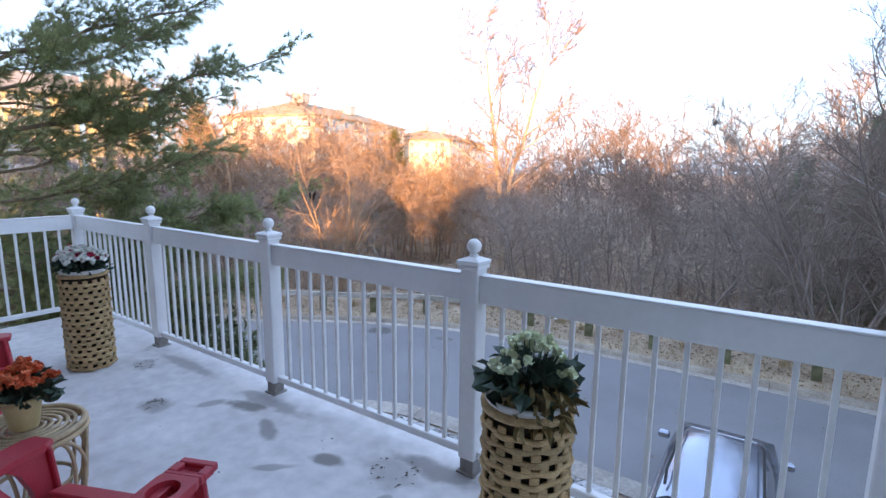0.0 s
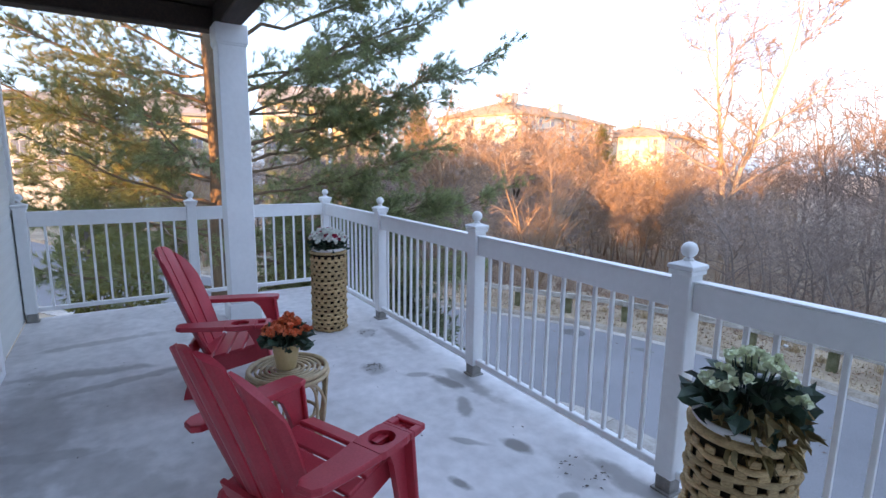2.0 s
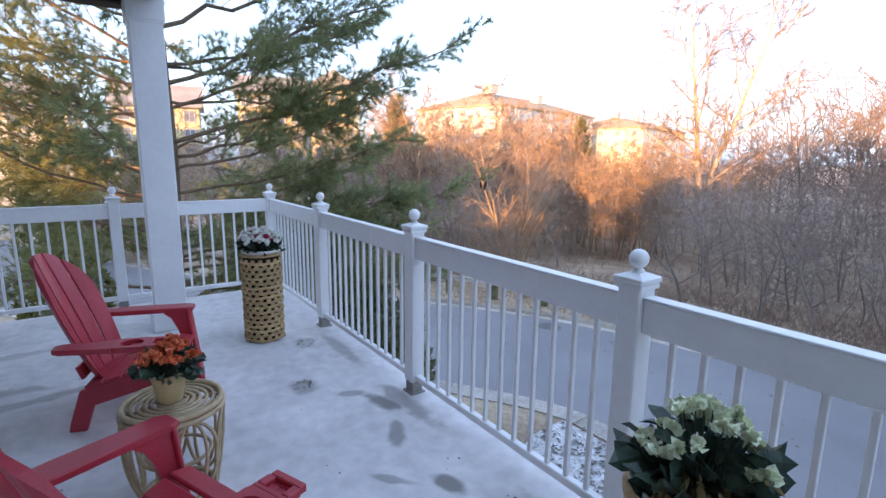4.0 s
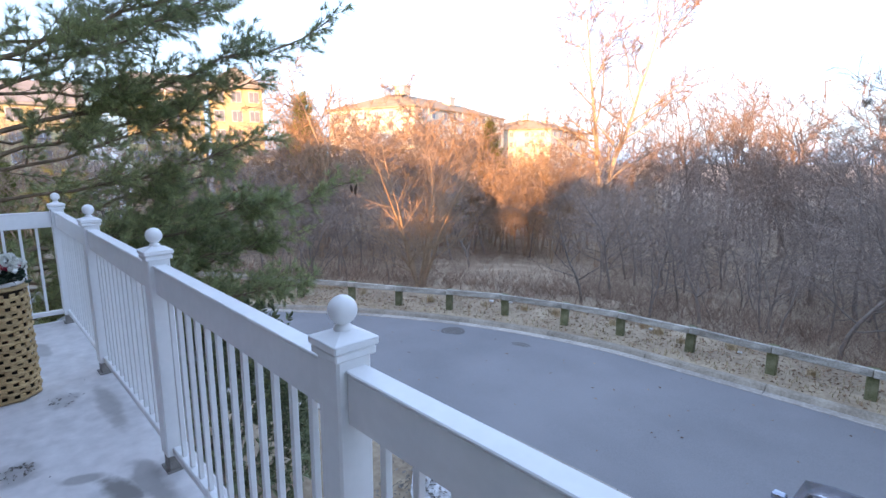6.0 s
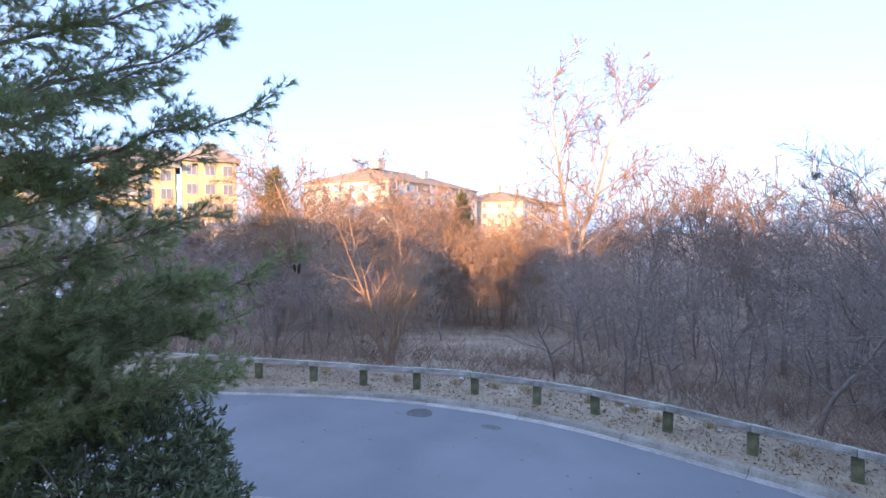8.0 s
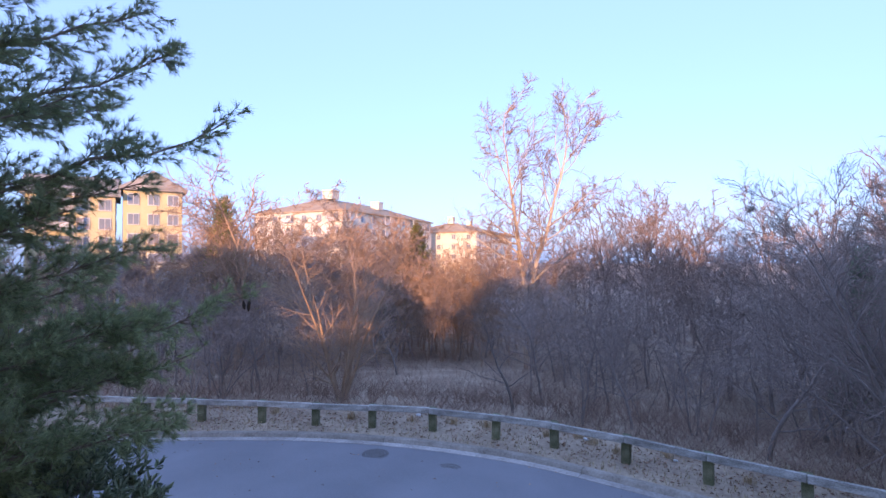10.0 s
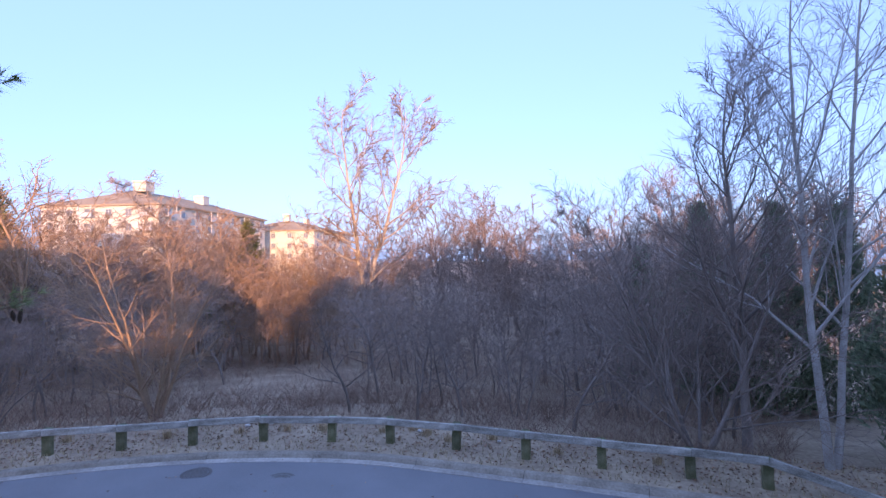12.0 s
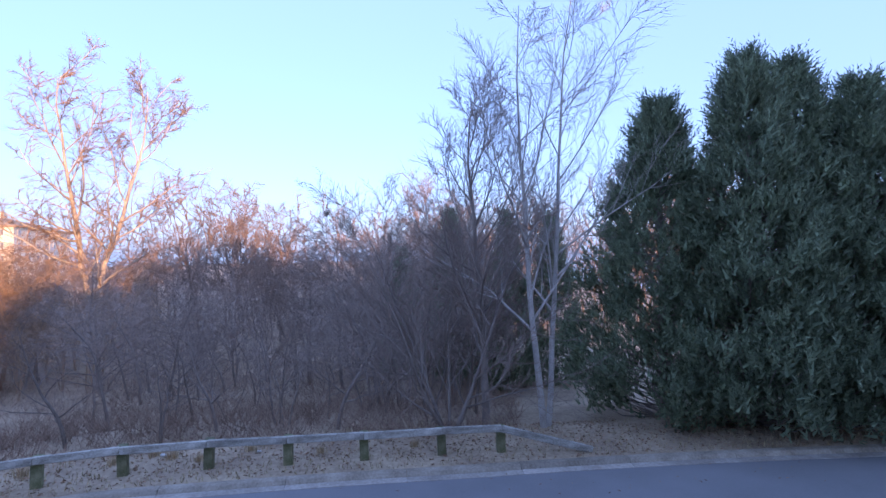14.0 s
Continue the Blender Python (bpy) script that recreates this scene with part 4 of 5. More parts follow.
for k in range(13000):
    i = rng.randrange(1, len(verge) - 1)
    a, b = verge[i], verge[i + 1]
    v = rng.uniform(0.05, 3.8)
    t = rng.random()
    dx, dy = b[0] - a[0], b[1] - a[1]
    n = math.hypot(dx, dy) or 1
    x, y = a[0] + dx * t - dy / n * v, a[1] + dy * t + dx / n * v
    z = slope_z(v)
    if rng.random() < (0.7 if v < 1.0 else 0.45):
        h = rng.uniform(0.05, 0.17) * (2.6 if v > 2.0 and noise.noise((x * 0.8, y * 0.8, 5)) > 0.2 else 1)
        an = rng.uniform(0, 6.28)
        c, s_ = math.cos(an), math.sin(an)
        gr.add([(x - 0.012 * c, y - 0.012 * s_, z), (x + 0.012 * c, y + 0.012 * s_, z), (x + rng.uniform(-0.5, 0.5) * h, y + rng.uniform(-0.5, 0.5) * h, z + h)], [(0, 1, 2)])
    else:
        r = rng.uniform(0.025, 0.06)
        an = rng.uniform(0, 6.28)
        c, s_ = math.cos(an) * r, math.sin(an) * r
        lt.add([(x - c, y - s_, z + 0.02), (x + s_ * 0.6, y - c * 0.6, z + 0.03 + r * 0.4), (x + c, y + s_, z + 0.02), (x - s_ * 0.6, y + c * 0.6, z + 0.02 + r * 0.5)], [(0, 1, 2, 3)])
solid("dry_grass", gr, M_STRAW, "dry straw-coloured grass blades on the verge", "grass", "stuff")
solid("leaf_litter", lt, M_LITTER, "fallen brown leaves scattered along the guard rail", "leaves", "stuff")

# clumps of dead grass behind the guard rail
def grass_tuft(seed, blades, height):
    rng = random.Random(seed)
    s = Shape()
    for k in range(blades):
        a, lean, h = rng.uniform(0, 6.28), rng.uniform(0.05, 0.6), height * rng.uniform(0.6, 1.1)
        p = Vector((rng.gauss(0, 0.09), rng.gauss(0, 0.09), -0.02))
        m = p + Vector((math.cos(a) * lean * h * 0.4, math.sin(a) * lean * h * 0.4, h * 0.65))
        e = p + Vector((math.cos(a) * lean * h * 1.2, math.sin(a) * lean * h * 1.2, h * (1.0 - 0.4 * lean)))
        o = Vector((-math.sin(a), math.cos(a), 0)) * 0.007
        s.add([p - o, p + o, m + o * 0.8, m - o * 0.8, e], [(0, 1, 2, 3), (3, 2, 4)])
    return s.mesh("grass_tuft", M_TUFT)


tufts = [grass_tuft(60 + q, 70, 0.34) for q in range(3)]
rng = random.Random(61)
for k, (x, y) in enumerate([(-13.0, 16.4), (-10.4, 17.5), (-8.3, 18.0), (-6.8, 18.2), (-5.9, 17.9), (-2.4, 18.0), (-15.0, 15.2), (-11.6, 17.1), (-17.9, 13.9), (-7.4, 18.6), (-4.6, 18.5), (0.4, 18.1)]):
    sc = rng.uniform(0.7, 1.25)
    tagged(new("grass_tuft", tufts[k % 3]), "clump of dead tan grass behind the guard rail", "grass", "grass clumps").matrix_basis = pose(x, y, ground_z(x, y), 0, 0, rng.uniform(0, 360)) @ Matrix.Diagonal((sc, sc, sc, 1))

# ---- pine beside the balcony ----
def tuft(s, rng, p, d, n=26, length=0.145, w=0.0037, spread=0.85):
    """A brush of needles."""
    for k in range(n):
        q = turned(rng, d, spread * math.sqrt(rng.random()))
        o = q.orthogonal().normalized()
        o.rotate(Matrix.Rotation(rng.uniform(0, 6.28), 3, q))
        st = p - d * rng.uniform(0, 0.05)
        tip = st + q * length * rng.uniform(0.75, 1.1) - Vector((0, 0, 0.015))
        s.add([st - o * w, st + o * w, tip], [(0, 1, 2)])


def pine_branch(ob, rng, a, b, r, dens, sag=0.0):
    """A limb from a to b as one part, its shoots bearing brushes of needles."""
    wood, needles = Shape(), Shape()
    a, b = Vector(a), Vector(b)
    L = (b - a).length
    pts = []
    N = 10
    for i in range(N + 1):
        t = i / N
        p = a.lerp(b, t) + Vector((rng.gauss(0, 0.02), rng.gauss(0, 0.02), rng.gauss(0, 0.02))) * L * 0.4
        p.z -= sag * math.sin(math.pi * t)
        pts.append(p if i else a)
    wood.tube(pts, [r * 0.7 * (1 - 0.85 * i / N) + 0.004 for i in range(N + 1)], 5, False)
    d = (b - a).normalized()

    def shoot(p, sd, SL, rad, depth):
        e = p + sd * SL + Vector((0, 0, 0.08 * SL))
        wood.tube([p, p.lerp(e, 0.5) + Vector((0, 0, -0.02)), e], [rad, rad * 0.7, rad * 0.45], 3, False)
        if depth and SL > 0.3:
            for j in range(int(SL / 0.13)):
                u = 0.25 + 0.7 * rng.random()
                shoot(p.lerp(e, u), turned(rng, sd, rng.uniform(0.5, 0.9)), SL * rng.uniform(0.25, 0.5), rad * 0.6, 0)
        m = max(1, int(SL / 0.1))
        for j in range(m):
            u = (j + 1) / m
            if u < 0.35:
                continue
            tuft(needles, rng, p.lerp(e, u), (sd + Vector((0, 0, 0.2)) + Vector((rng.gauss(0, 0.3), rng.gauss(0, 0.3), rng.gauss(0, 0.25)))).normalized())

    for k in range(int(L * dens)):
        t = 0.1 + 0.9 * rng.random() ** 0.65
        i = min(int(t * N), N - 1)
        p = pts[i].lerp(pts[i + 1], t * N - i)
        side = d.cross(Vector((0, 0, 1))).normalized() * rng.choice((-1, 1))
        sd = (d * rng.uniform(0.3, 0.9) + side * rng.uniform(0.3, 1.0) + Vector((0, 0, rng.uniform(-0.45, 0.45)))).normalized()
        shoot(p, sd, (0.25 + 0.8 * (1.05 - t)) * rng.uniform(0.5, 1.1) * min(1.3, L / 3), 0.007, 1)
    tuft(needles, rng, pts[-1], d, 22)
    bough = part("bough", wood, M_PINEBARK, ob)
    part("needle_spray", needles, M_NEEDLE, bough, "soft blue-green needles")


pine_t = Shape()
rng = random.Random(31)
PX, PY = -9.0, 1.5
trunk_pts = [(PX - 0.25 + 0.05 * z, PY + 0.05 * math.sin(z), z) for z in [KERB_Z - 0.2, -3, -1.5, 0, 1.5, 3, 4.5, 6, 8, 10, 12]]
pine_t.tube(trunk_pts, [0.24, 0.22, 0.2, 0.19, 0.175, 0.16, 0.145, 0.13, 0.1, 0.07, 0.02], 10)
pine = thing("pine_tree", "tall white pine with long drooping needle boughs beside the balcony", "tree")
part("trunk", pine_t, M_PINEBARK, pine, smooth=True)


def on_trunk(z):
    return Vector((PX - 0.25 + 0.05 * z, PY + 0.05 * math.sin(z), z))


# the limbs that reach past the railing, then the whorls round the trunk
for z, tip, r in [(1.7, (-6.83, 5.8, 3.5), 0.05), (2.6, (-7.6, 5.4, 4.5), 0.05), (1.5, (-7.9, 5.2, 2.75), 0.04), (0.2, (-6.74, 6.0, 1.16), 0.04), (-0.6, (-7.5, 5.6, 0.35), 0.04), (-1.0, (-6.3, 4.9, -0.11), 0.03),
                  (0.0, (-7.7, 5.2, 0.9), 0.04), (-0.4, (-8.6, 5.6, 0.5), 0.04), (3.4, (-8.2, 5.4, 5.3), 0.05), (0.6, (-9.6, 5.2, 1.4), 0.04), (2.2, (-7.2, 4.2, 3.6), 0.04), (3.8, (-7.2, 4.2, 5.4), 0.04),
                  (-1.2, (-8.0, 4.6, -0.5), 0.04), (-0.9, (-9.0, 5.0, 0.0), 0.04), (0.3, (-8.3, 4.2, 0.7), 0.04), (-0.2, (-7.4, 4.4, 0.2), 0.04), (4.4, (-8.6, 4.8, 6.2), 0.04), (-0.9, (-7.2, 5.2, -0.3), 0.035), (-0.2, (-9.4, 5.4, 0.9), 0.035), (-1.4, (-8.8, 4.8, -0.9), 0.035), (0.9, (-8.4, 5.6, 1.9), 0.035), (2.9, (-8.8, 5.2, 4.0), 0.04), (5.0, (-8.0, 4.6, 6.6), 0.035),
                  (1.2, (-9.6, -1.6, 2.4), 0.035), (1.8, (-10.2, -1.0, 3.2), 0.035), (2.4, (-9.4, -1.9, 3.9), 0.035), (0.8, (-10.6, -1.4, 1.7), 0.03), (2.0, (-11.0, -0.4, 3.0), 0.03), (3.0, (-9.2, -1.3, 4.6), 0.035), (0.4, (-9.9, -2.0, 1.0), 0.03), (1.5, (-8.6, -1.9, 2.9), 0.03)]:
    pine_branch(pine, rng, on_trunk(z), tip, r, 11, 0.12)
for k in range(52):
    z = -1.2 + 11.0 * k / 52 + rng.uniform(-0.2, 0.2)
    az = k * 2.4 + rng.uniform(-0.4, 0.4)
    L = (3.6 - 0.22 * max(0, z)) * rng.uniform(0.7, 1.1)
    a = on_trunk(z)
    tip = a + Vector((math.cos(az), math.sin(az), rng.uniform(0.05, 0.4))) * L
    if tip.x > -6.7 and tip.y < 3.6:
        continue
    pine_branch(pine, rng, a, tip, 0.035, 8, 0.15)

# ---- cedars and yews ----
def conifer(seed, height, radius, boughs, plumes=22, blade=0.26, point=0.6):
    """A dense conifer: boughs ending in lumps of feathery up-swept plumes."""
    rng = random.Random(seed)
    s, w = Shape(), Shape()
    w.tube([(0, 0, -0.3), (0, 0, height * 0.5), (0, 0, height * 0.96)], [0.16, 0.1, 0.02], 6)
    for k in range(boughs):
        t = 0.02 + 0.95 * ((k + rng.random()) / boughs) ** 1.15
        az = k * 2.39996 + rng.uniform(-0.35, 0.35)
        R = radius * min(1.0, max(0.01, 1 - t) * 1.3) ** point * (0.8 + 0.2 * min(1, t / 0.15)) * rng.uniform(0.58, 1.16)
        tip = Vector((math.cos(az) * R, math.sin(az) * R, t * height + R * rng.uniform(0.0, 0.3)))
        root = Vector((0, 0, max(0.1, t * height - R * 0.35)))
        w.tube([root, root.lerp(tip, 0.6) - Vector((0, 0, 0.1 * R)), tip], [0.035, 0.02, 0.008], 3, False)
        out = (tip - root).normalized()
        size = 0.21 * radius * (0.3 + 0.7 * (1 - t))
        for n in range(plumes):
            p = tip + Vector((rng.gauss(0, 1), rng.gauss(0, 1), rng.gauss(0, 0.8))) * size * 0.55 - out * size * 0.35
            ax = (out * rng.uniform(0.3, 1.0) + Vector((rng.gauss(0, 0.3), rng.gauss(0, 0.3), rng.uniform(0.45, 1.2)))).normalized()
            L = blade * rng.uniform(1.2, 2.3)
            for j in range(7):
                u = j / 6
                q = p + ax * L * u
                d = turned(rng, ax, rng.uniform(0.35, 0.75))
                o = d.orthogonal().normalized()
                o.rotate(Matrix.Rotation(rng.uniform(0, 6.28), 3, d))
                bl = blade * (1.0 - 0.55 * u) * rng.uniform(0.6, 1.1)
                s.add([q - o * bl * 0.15, q + o * bl * 0.15, q + d * bl], [(0, 1, 2)])
    return w, s


cw, cs = conifer(41, 12.8, 3.0, 260, 24, 0.38, 0.85)
ced = (cw.mesh("trunk", M_BARK), cs.mesh("crown", M_CEDAR))
for x, y, sc, wd, rot in [(9.9, 20.6, 0.95, 1.05, 0), (12.0, 18.6, 1.0, 1.0, 80), (13.9, 18.9, 1.0, 1.0, 200), (15.6, 17.9, 0.92, 1.05, 150), (19.0, 18.0, 1.0, 1.2, 220), (23.0, 18.6, 1.05, 1.2, 300)]:
    tree("cedar_tree", ced, pose(x, y, ground_z(x, y) - 0.1, 0, 0, rot) @ Matrix.Diagonal((wd, wd, sc, 1)), "dense dark green cedar with feathery sprays beside the road", "cedars by the road")
cw, cs = conifer(42, 12.4, 2.2, 150, 20, 0.42, 1.0)
ced2 = (cw.mesh("trunk", M_BARK), cs.mesh("crown", M_CEDAR))
for x, y, sc in [(6.2, 30, 0.8), (3.4, 33, 0.85), (9, 31, 0.8), (0.5, 36, 0.7)]:
    tree("cedar_tree", ced2, pose(x, y, ground_z(x, y) - 0.1, 0, 0, x * 40) @ Matrix.Diagonal((sc, sc, sc, 1)), "dark green cedar standing back in the wood", "cedars in the wood")
yw, ys = conifer(43, 8.0, 1.6, 100, 16, 0.34, 1.0)
yew = (yw.mesh("trunk", M_BARK), ys.mesh("crown", M_YEW))
for x, y, sc in [(-30, -1.5, 0.75), (-33, 3.0, 0.8), (-53, 30.5, 1.95), (-55.5, 31, 1.6), (-46.5, 55, 1.75), (-49, 53, 1.4), (-37, 3.2, 0.8), (-34, 0.2, 0.7)]:
    tree("yew_tree", yew, pose(x, y, ground_z(x, y), 0, 0, x * 31) @ Matrix.Diagonal((sc, sc, sc, 1)), "small yellow-green conifer among bare trees", "small conifers")

# ---- evergreen shrub below the railing ----
def leaf(s, rng, p, d, L, w, fold=0.25):
    """One folded oval leaf from p along d."""
    d = d.normalized()
    o = d.orthogonal().normalized()
    o.rotate(Matrix.Rotation(rng.uniform(0, 6.28), 3, d))
    up = o.cross(d).normalized()
    a, b, c = p + d * L * 0.3, p + d * L * 0.68, p + d * L - up * L * 0.08
    s.add([p, a + o * w * 0.5 + up * w * fold, a, a - o * w * 0.5 + up * w * fold, b + o * w * 0.42 + up * w * fold, b, b - o * w * 0.42 + up * w * fold, c],
          [(0, 2, 1), (0, 3, 2), (1, 2, 5, 4), (2, 3, 6, 5), (4, 5, 7), (5, 6, 7)])


def shrub(name, label, c, rx, ry, h, leaves, material, seed, L=0.11, w=0.04, category="shrub"):
    rng = random.Random(seed)
    wood, fol = Shape(), Shape()
    for k in range(26):
        az, t = rng.uniform(0, 6.28), rng.uniform(0.2, 0.85)
        tip = Vector((math.cos(az) * rx * t, math.sin(az) * ry * t, h * rng.uniform(0.55, 0.92)))
        wood.tube([(rng.uniform(-0.2, 0.2), rng.uniform(-0.2, 0.2), -0.1), tip * 0.5 + Vector((rng.uniform(-0.2, 0.2), rng.uniform(-0.2, 0.2), 0.2)), tip], [0.03, 0.02, 0.008], 4, False)
    clumps = int(leaves / 9)
    for k in range(clumps):
        az, el = rng.uniform(0, 6.28), math.asin(rng.uniform(-0.35, 1.0))
        lump = 1 + 0.22 * noise.noise((math.cos(az) * 2.2, math.sin(az) * 2.2, el * 2 + seed))
        rr = lump * (1 - 0.32 * rng.random() ** 1.6)
        p = Vector((math.cos(az) * math.cos(el) * rx * rr, math.sin(az) * math.cos(el) * ry * rr, h * 0.42 + math.sin(el) * h * 0.56 * rr))
        if p.z < 0.02:
            continue
        out = Vector((math.cos(az) * math.cos(el), math.sin(az) * math.cos(el), math.sin(el) + 0.5)).normalized()
        if rng.random() < 0.25:
            wood.tube([p - out * 0.25, p], [0.006, 0.004], 3, False)
        for j in range(9):
            d = turned(rng, out, rng.uniform(0.3, 1.35))
            leaf(fol, rng, p + out * rng.uniform(-0.06, 0.05), d, L * rng.uniform(0.7, 1.15), w * rng.uniform(0.8, 1.1))
    ob = thing(name, label, category, pose(*c))
    part("branching", wood, M_BARK, ob, "grey-brown bare branching")
    part("foliage", fol, material, ob)
    return ob


shrub("evergreen_shrub", "large rounded evergreen shrub with narrow glossy leaves", (-8.45, 4.15, KERB_Z), 1.95, 1.6, 3.75, 17000, M_HOLLY, 3, 0.15, 0.045)
shrub("yellow_shrub", "clipped yellow-green shrub beside the road below the balcony", (-12.9, -0.15, KERB_Z), 1.0, 1.0, 4.2, 6500, M_YEW, 5, 0.12, 0.05)
# dead twigs in the gravel bed
tw = Shape()
rng = random.Random(17)
for k in range(420):
    x, y = rng.uniform(-7.0, -2.2), rng.uniform(6.2, 8.7)
    a, h = rng.uniform(0, 6.28), rng.uniform(0.05, 0.4)
    tw.spike((x, y, KERB_Z + 0.03), (x + math.cos(a) * h, y + math.sin(a) * h, KERB_Z + 0.05 + h * rng.uniform(0.1, 0.9)), 0.008)
    for j in range(2):
        r = rng.uniform(0.03, 0.07)
        px, py, an = x + rng.uniform(-0.3, 0.3), y + rng.uniform(-0.3, 0.3), rng.uniform(0, 6.28)
        c_, s_ = math.cos(an) * r, math.sin(an) * r
        tw.add([(px - c_, py - s_, KERB_Z + 0.075), (px + s_ * 0.5, py - c_ * 0.5, KERB_Z + 0.09), (px + c_, py + s_, KERB_Z + 0.08), (px - s_ * 0.5, py + c_ * 0.5, KERB_Z + 0.085)], [(0, 1, 2, 3)])
solid("dead_twigs", tw, M_DEBRIS, "dead dark twigs and leaves on the pale gravel", "twigs", "stuff")

# pine cones hanging from a bough tip
cone = Shape()
for i in range(9):
    z = -0.014 * i
    r = 0.026 * math.sin(math.pi * (i + 1.2) / 10.5)
    cone.lathe([(r * 0.6, z), (r, z - 0.010), (r * 0.7, z - 0.016)], 9)
cone_me = cone.mesh("pine_cone", M_CONE)
for dx, dy, dz, rx in [(0, 0, 0, 12), (0.10, 0.04, 0.02, -10), (0.03, 0.06, -0.03, 4)]:
    tagged(new("pine_cone", cone_me), "dark open pine cone hanging from a bough", "pine cone", "pine cones").matrix_basis = pose(-6.74 + dx, 6.0 + dy, 1.15 + dz, rx, 8, 0)

# ---- far buildings ----
def building(name, label, origin, yaw, lx, ly, z0, z1, ridge, wall, roof, floors, cols_front, cols_side, chimneys=(), gable=False, balcony_cols=()):
    """A block with its front along local x at y = 0 and one side at x = lx."""
    ob = thing(name, label, "house", pose(origin[0], origin[1], 0, 0, 0, yaw))
    part("wall", Shape().box((lx / 2, ly / 2, (z0 + z1) / 2), (lx, ly, z1 - z0), 0.05), wall, ob)
    e, inset = 0.7, (0.0 if gable else min(lx, ly) * 0.42)
    if lx >= ly:
        r1, r2 = (inset - (e if gable else 0), ly / 2, ridge), (lx - inset + (e if gable else 0), ly / 2, ridge)
    else:
        r1, r2 = (lx / 2, inset, ridge), (lx / 2, ly - inset, ridge)
    base = [(-e, -e, z1), (lx + e, -e, z1), (lx + e, ly + e, z1), (-e, ly + e, z1)]
    fas = [(x, y, z1 + 0.35) for x, y, z in base]
    faces = [(3, 2, 1, 0), (0, 1, 5, 4), (1, 2, 6, 5), (2, 3, 7, 6), (3, 0, 4, 7)]
    faces += [(4, 5, 9, 8), (6, 7, 8, 9), (5, 6, 9), (7, 4, 8)] if lx >= ly else [(5, 6, 9, 8), (7, 4, 8, 9), (4, 5, 8), (6, 7, 9)]
    rfo = part("roof", Shape().add(base + fas + [r1, r2], faces), roof, ob)
    for x, y, z, s in chimneys:
        part("chimney", Shape().box((x, y, z - 1.2), (s, s, 2.6), 0.03).box((x, y, z), (s + 0.3, s + 0.3, 0.3), 0.03), wall, rfo)
    zf = max(z0, -3.0)
    H = (z1 - zf) / floors
    win = Shape().box((0, 0, 0), (1.7, 0.12, 1.9), 0.02).mesh("window", M_TRIM)
    pane = Shape().box((-0.38, -0.05, 0), (0.66, 0.06, 1.6), 0.0).box((0.38, -0.05, 0), (0.66, 0.06, 1.6), 0.0).mesh("pane", M_FARPANE)
    for f in range(floors):
        z = zf + H * (f + 0.55)
        if z < 0:
            continue
        for face, cols, L in (("front", cols_front, lx), ("side", cols_side, ly)):
            for c in range(cols):
                u = L * (c + 0.5) / cols
                m = pose(u, -0.05, z) if face == "front" else pose(lx + 0.05, u, z, 0, 0, 90)
                if (face, c) in balcony_cols:
                    b = part("balcony", Shape().box((0, -0.75, -0.95), (3.4, 1.5, 0.2), 0.02).box((0, -1.45, -0.4), (3.4, 0.08, 0.9), 0.01).box((-1.6, -1.4, 0.3), (0.2, 0.2, 2.6), 0.01).box((1.6, -1.4, 0.3), (0.2, 0.2, 2.6), 0.01), M_TRIM, ob, "white balcony with posts", at=m)
                    part("pane", Shape().box((0, -0.02, 0), (2.4, 0.08, 2.0), 0.01), M_FARPANE, b)
                else:
                    w = part("window", win, None, ob, at=m)
                    part("pane", pane, None, w)
    return ob


building("apartment_building", "four-storey cream apartment building with hipped brown roof", (-132.1, 82.5), 14.5, 30, 55, -9, 14.6, 20.0, M_CREAMWALL, M_FARROOF, 5, 6, 9, [(19, 10, 21.6, 3.4), (20, 34, 20.6, 3.0)], balcony_cols=(("front", 5), ("front", 2), ("side", 0), ("side", 3), ("side", 6)))
building("apartment_building", "farther cream apartment building with hipped brown roof", (-133.0, 146.0), 14.5, 30, 46, -7, 11.4, 16.2, M_CREAMWALL, M_FARROOF, 4, 5, 7, [(16, 10, 18.0, 2.2), (16, 30, 17.6, 2.0)], balcony_cols=(("side", 3),))
building("town_house", "ochre town house with pale grey gabled roof", (-89.5, 33.6), 71, 8.4, 10, -9, 13.0, 16.4, M_YELWALL, M_GREYROOF, 5, 3, 2, gable=True)
building("town_house", "ochre town house row with pale grey gabled roof", (-92.6, 22.0), 71, 11.0, 10, -9, 11.6, 15.2, M_YELWALL, M_GREYROOF, 5, 4, 2, gable=True, balcony_cols=(("front", 1),))
building("town_house", "pale yellow town house with grey gabled roof", (-93.5, 4.0), 80, 12.0, 10, -9, 8.6, 12.5, M_YELWALL, M_GREYROOF, 4, 4, 2, gable=True)
building("town_house", "cream town house with blue-grey gabled roof", (-76.0, -14.0), 84, 13.0, 10, -9, 6.0, 9.6, M_CREAMWALL, M_GREYROOF, 4, 4, 2, gable=True)
building("garage", "small white garage at the edge of the thicket", (-75.0, 32.6), 68, 4.6, 4.5, -9, 1.2, 2.6, M_TRIM, M_GREYROOF, 1, 2, 1, gable=True)

# nest in the ridge wood
ns = Shape()
rng = random.Random(19)
for k in range(160):
    d = Vector((rng.gauss(0, 1), rng.gauss(0, 1), rng.gauss(0, 0.7))).normalized()
    p = d * 0.32 * rng.random()
    ns.spike(p, p + turned(rng, d, 1.2) * 0.35, 0.02)
tagged(solid("nest", ns, M_DEBRIS, "ragged dark leaf nest high in a bare tree", "nest")).matrix_basis = pose(-5.6, 46.4, 5.3)

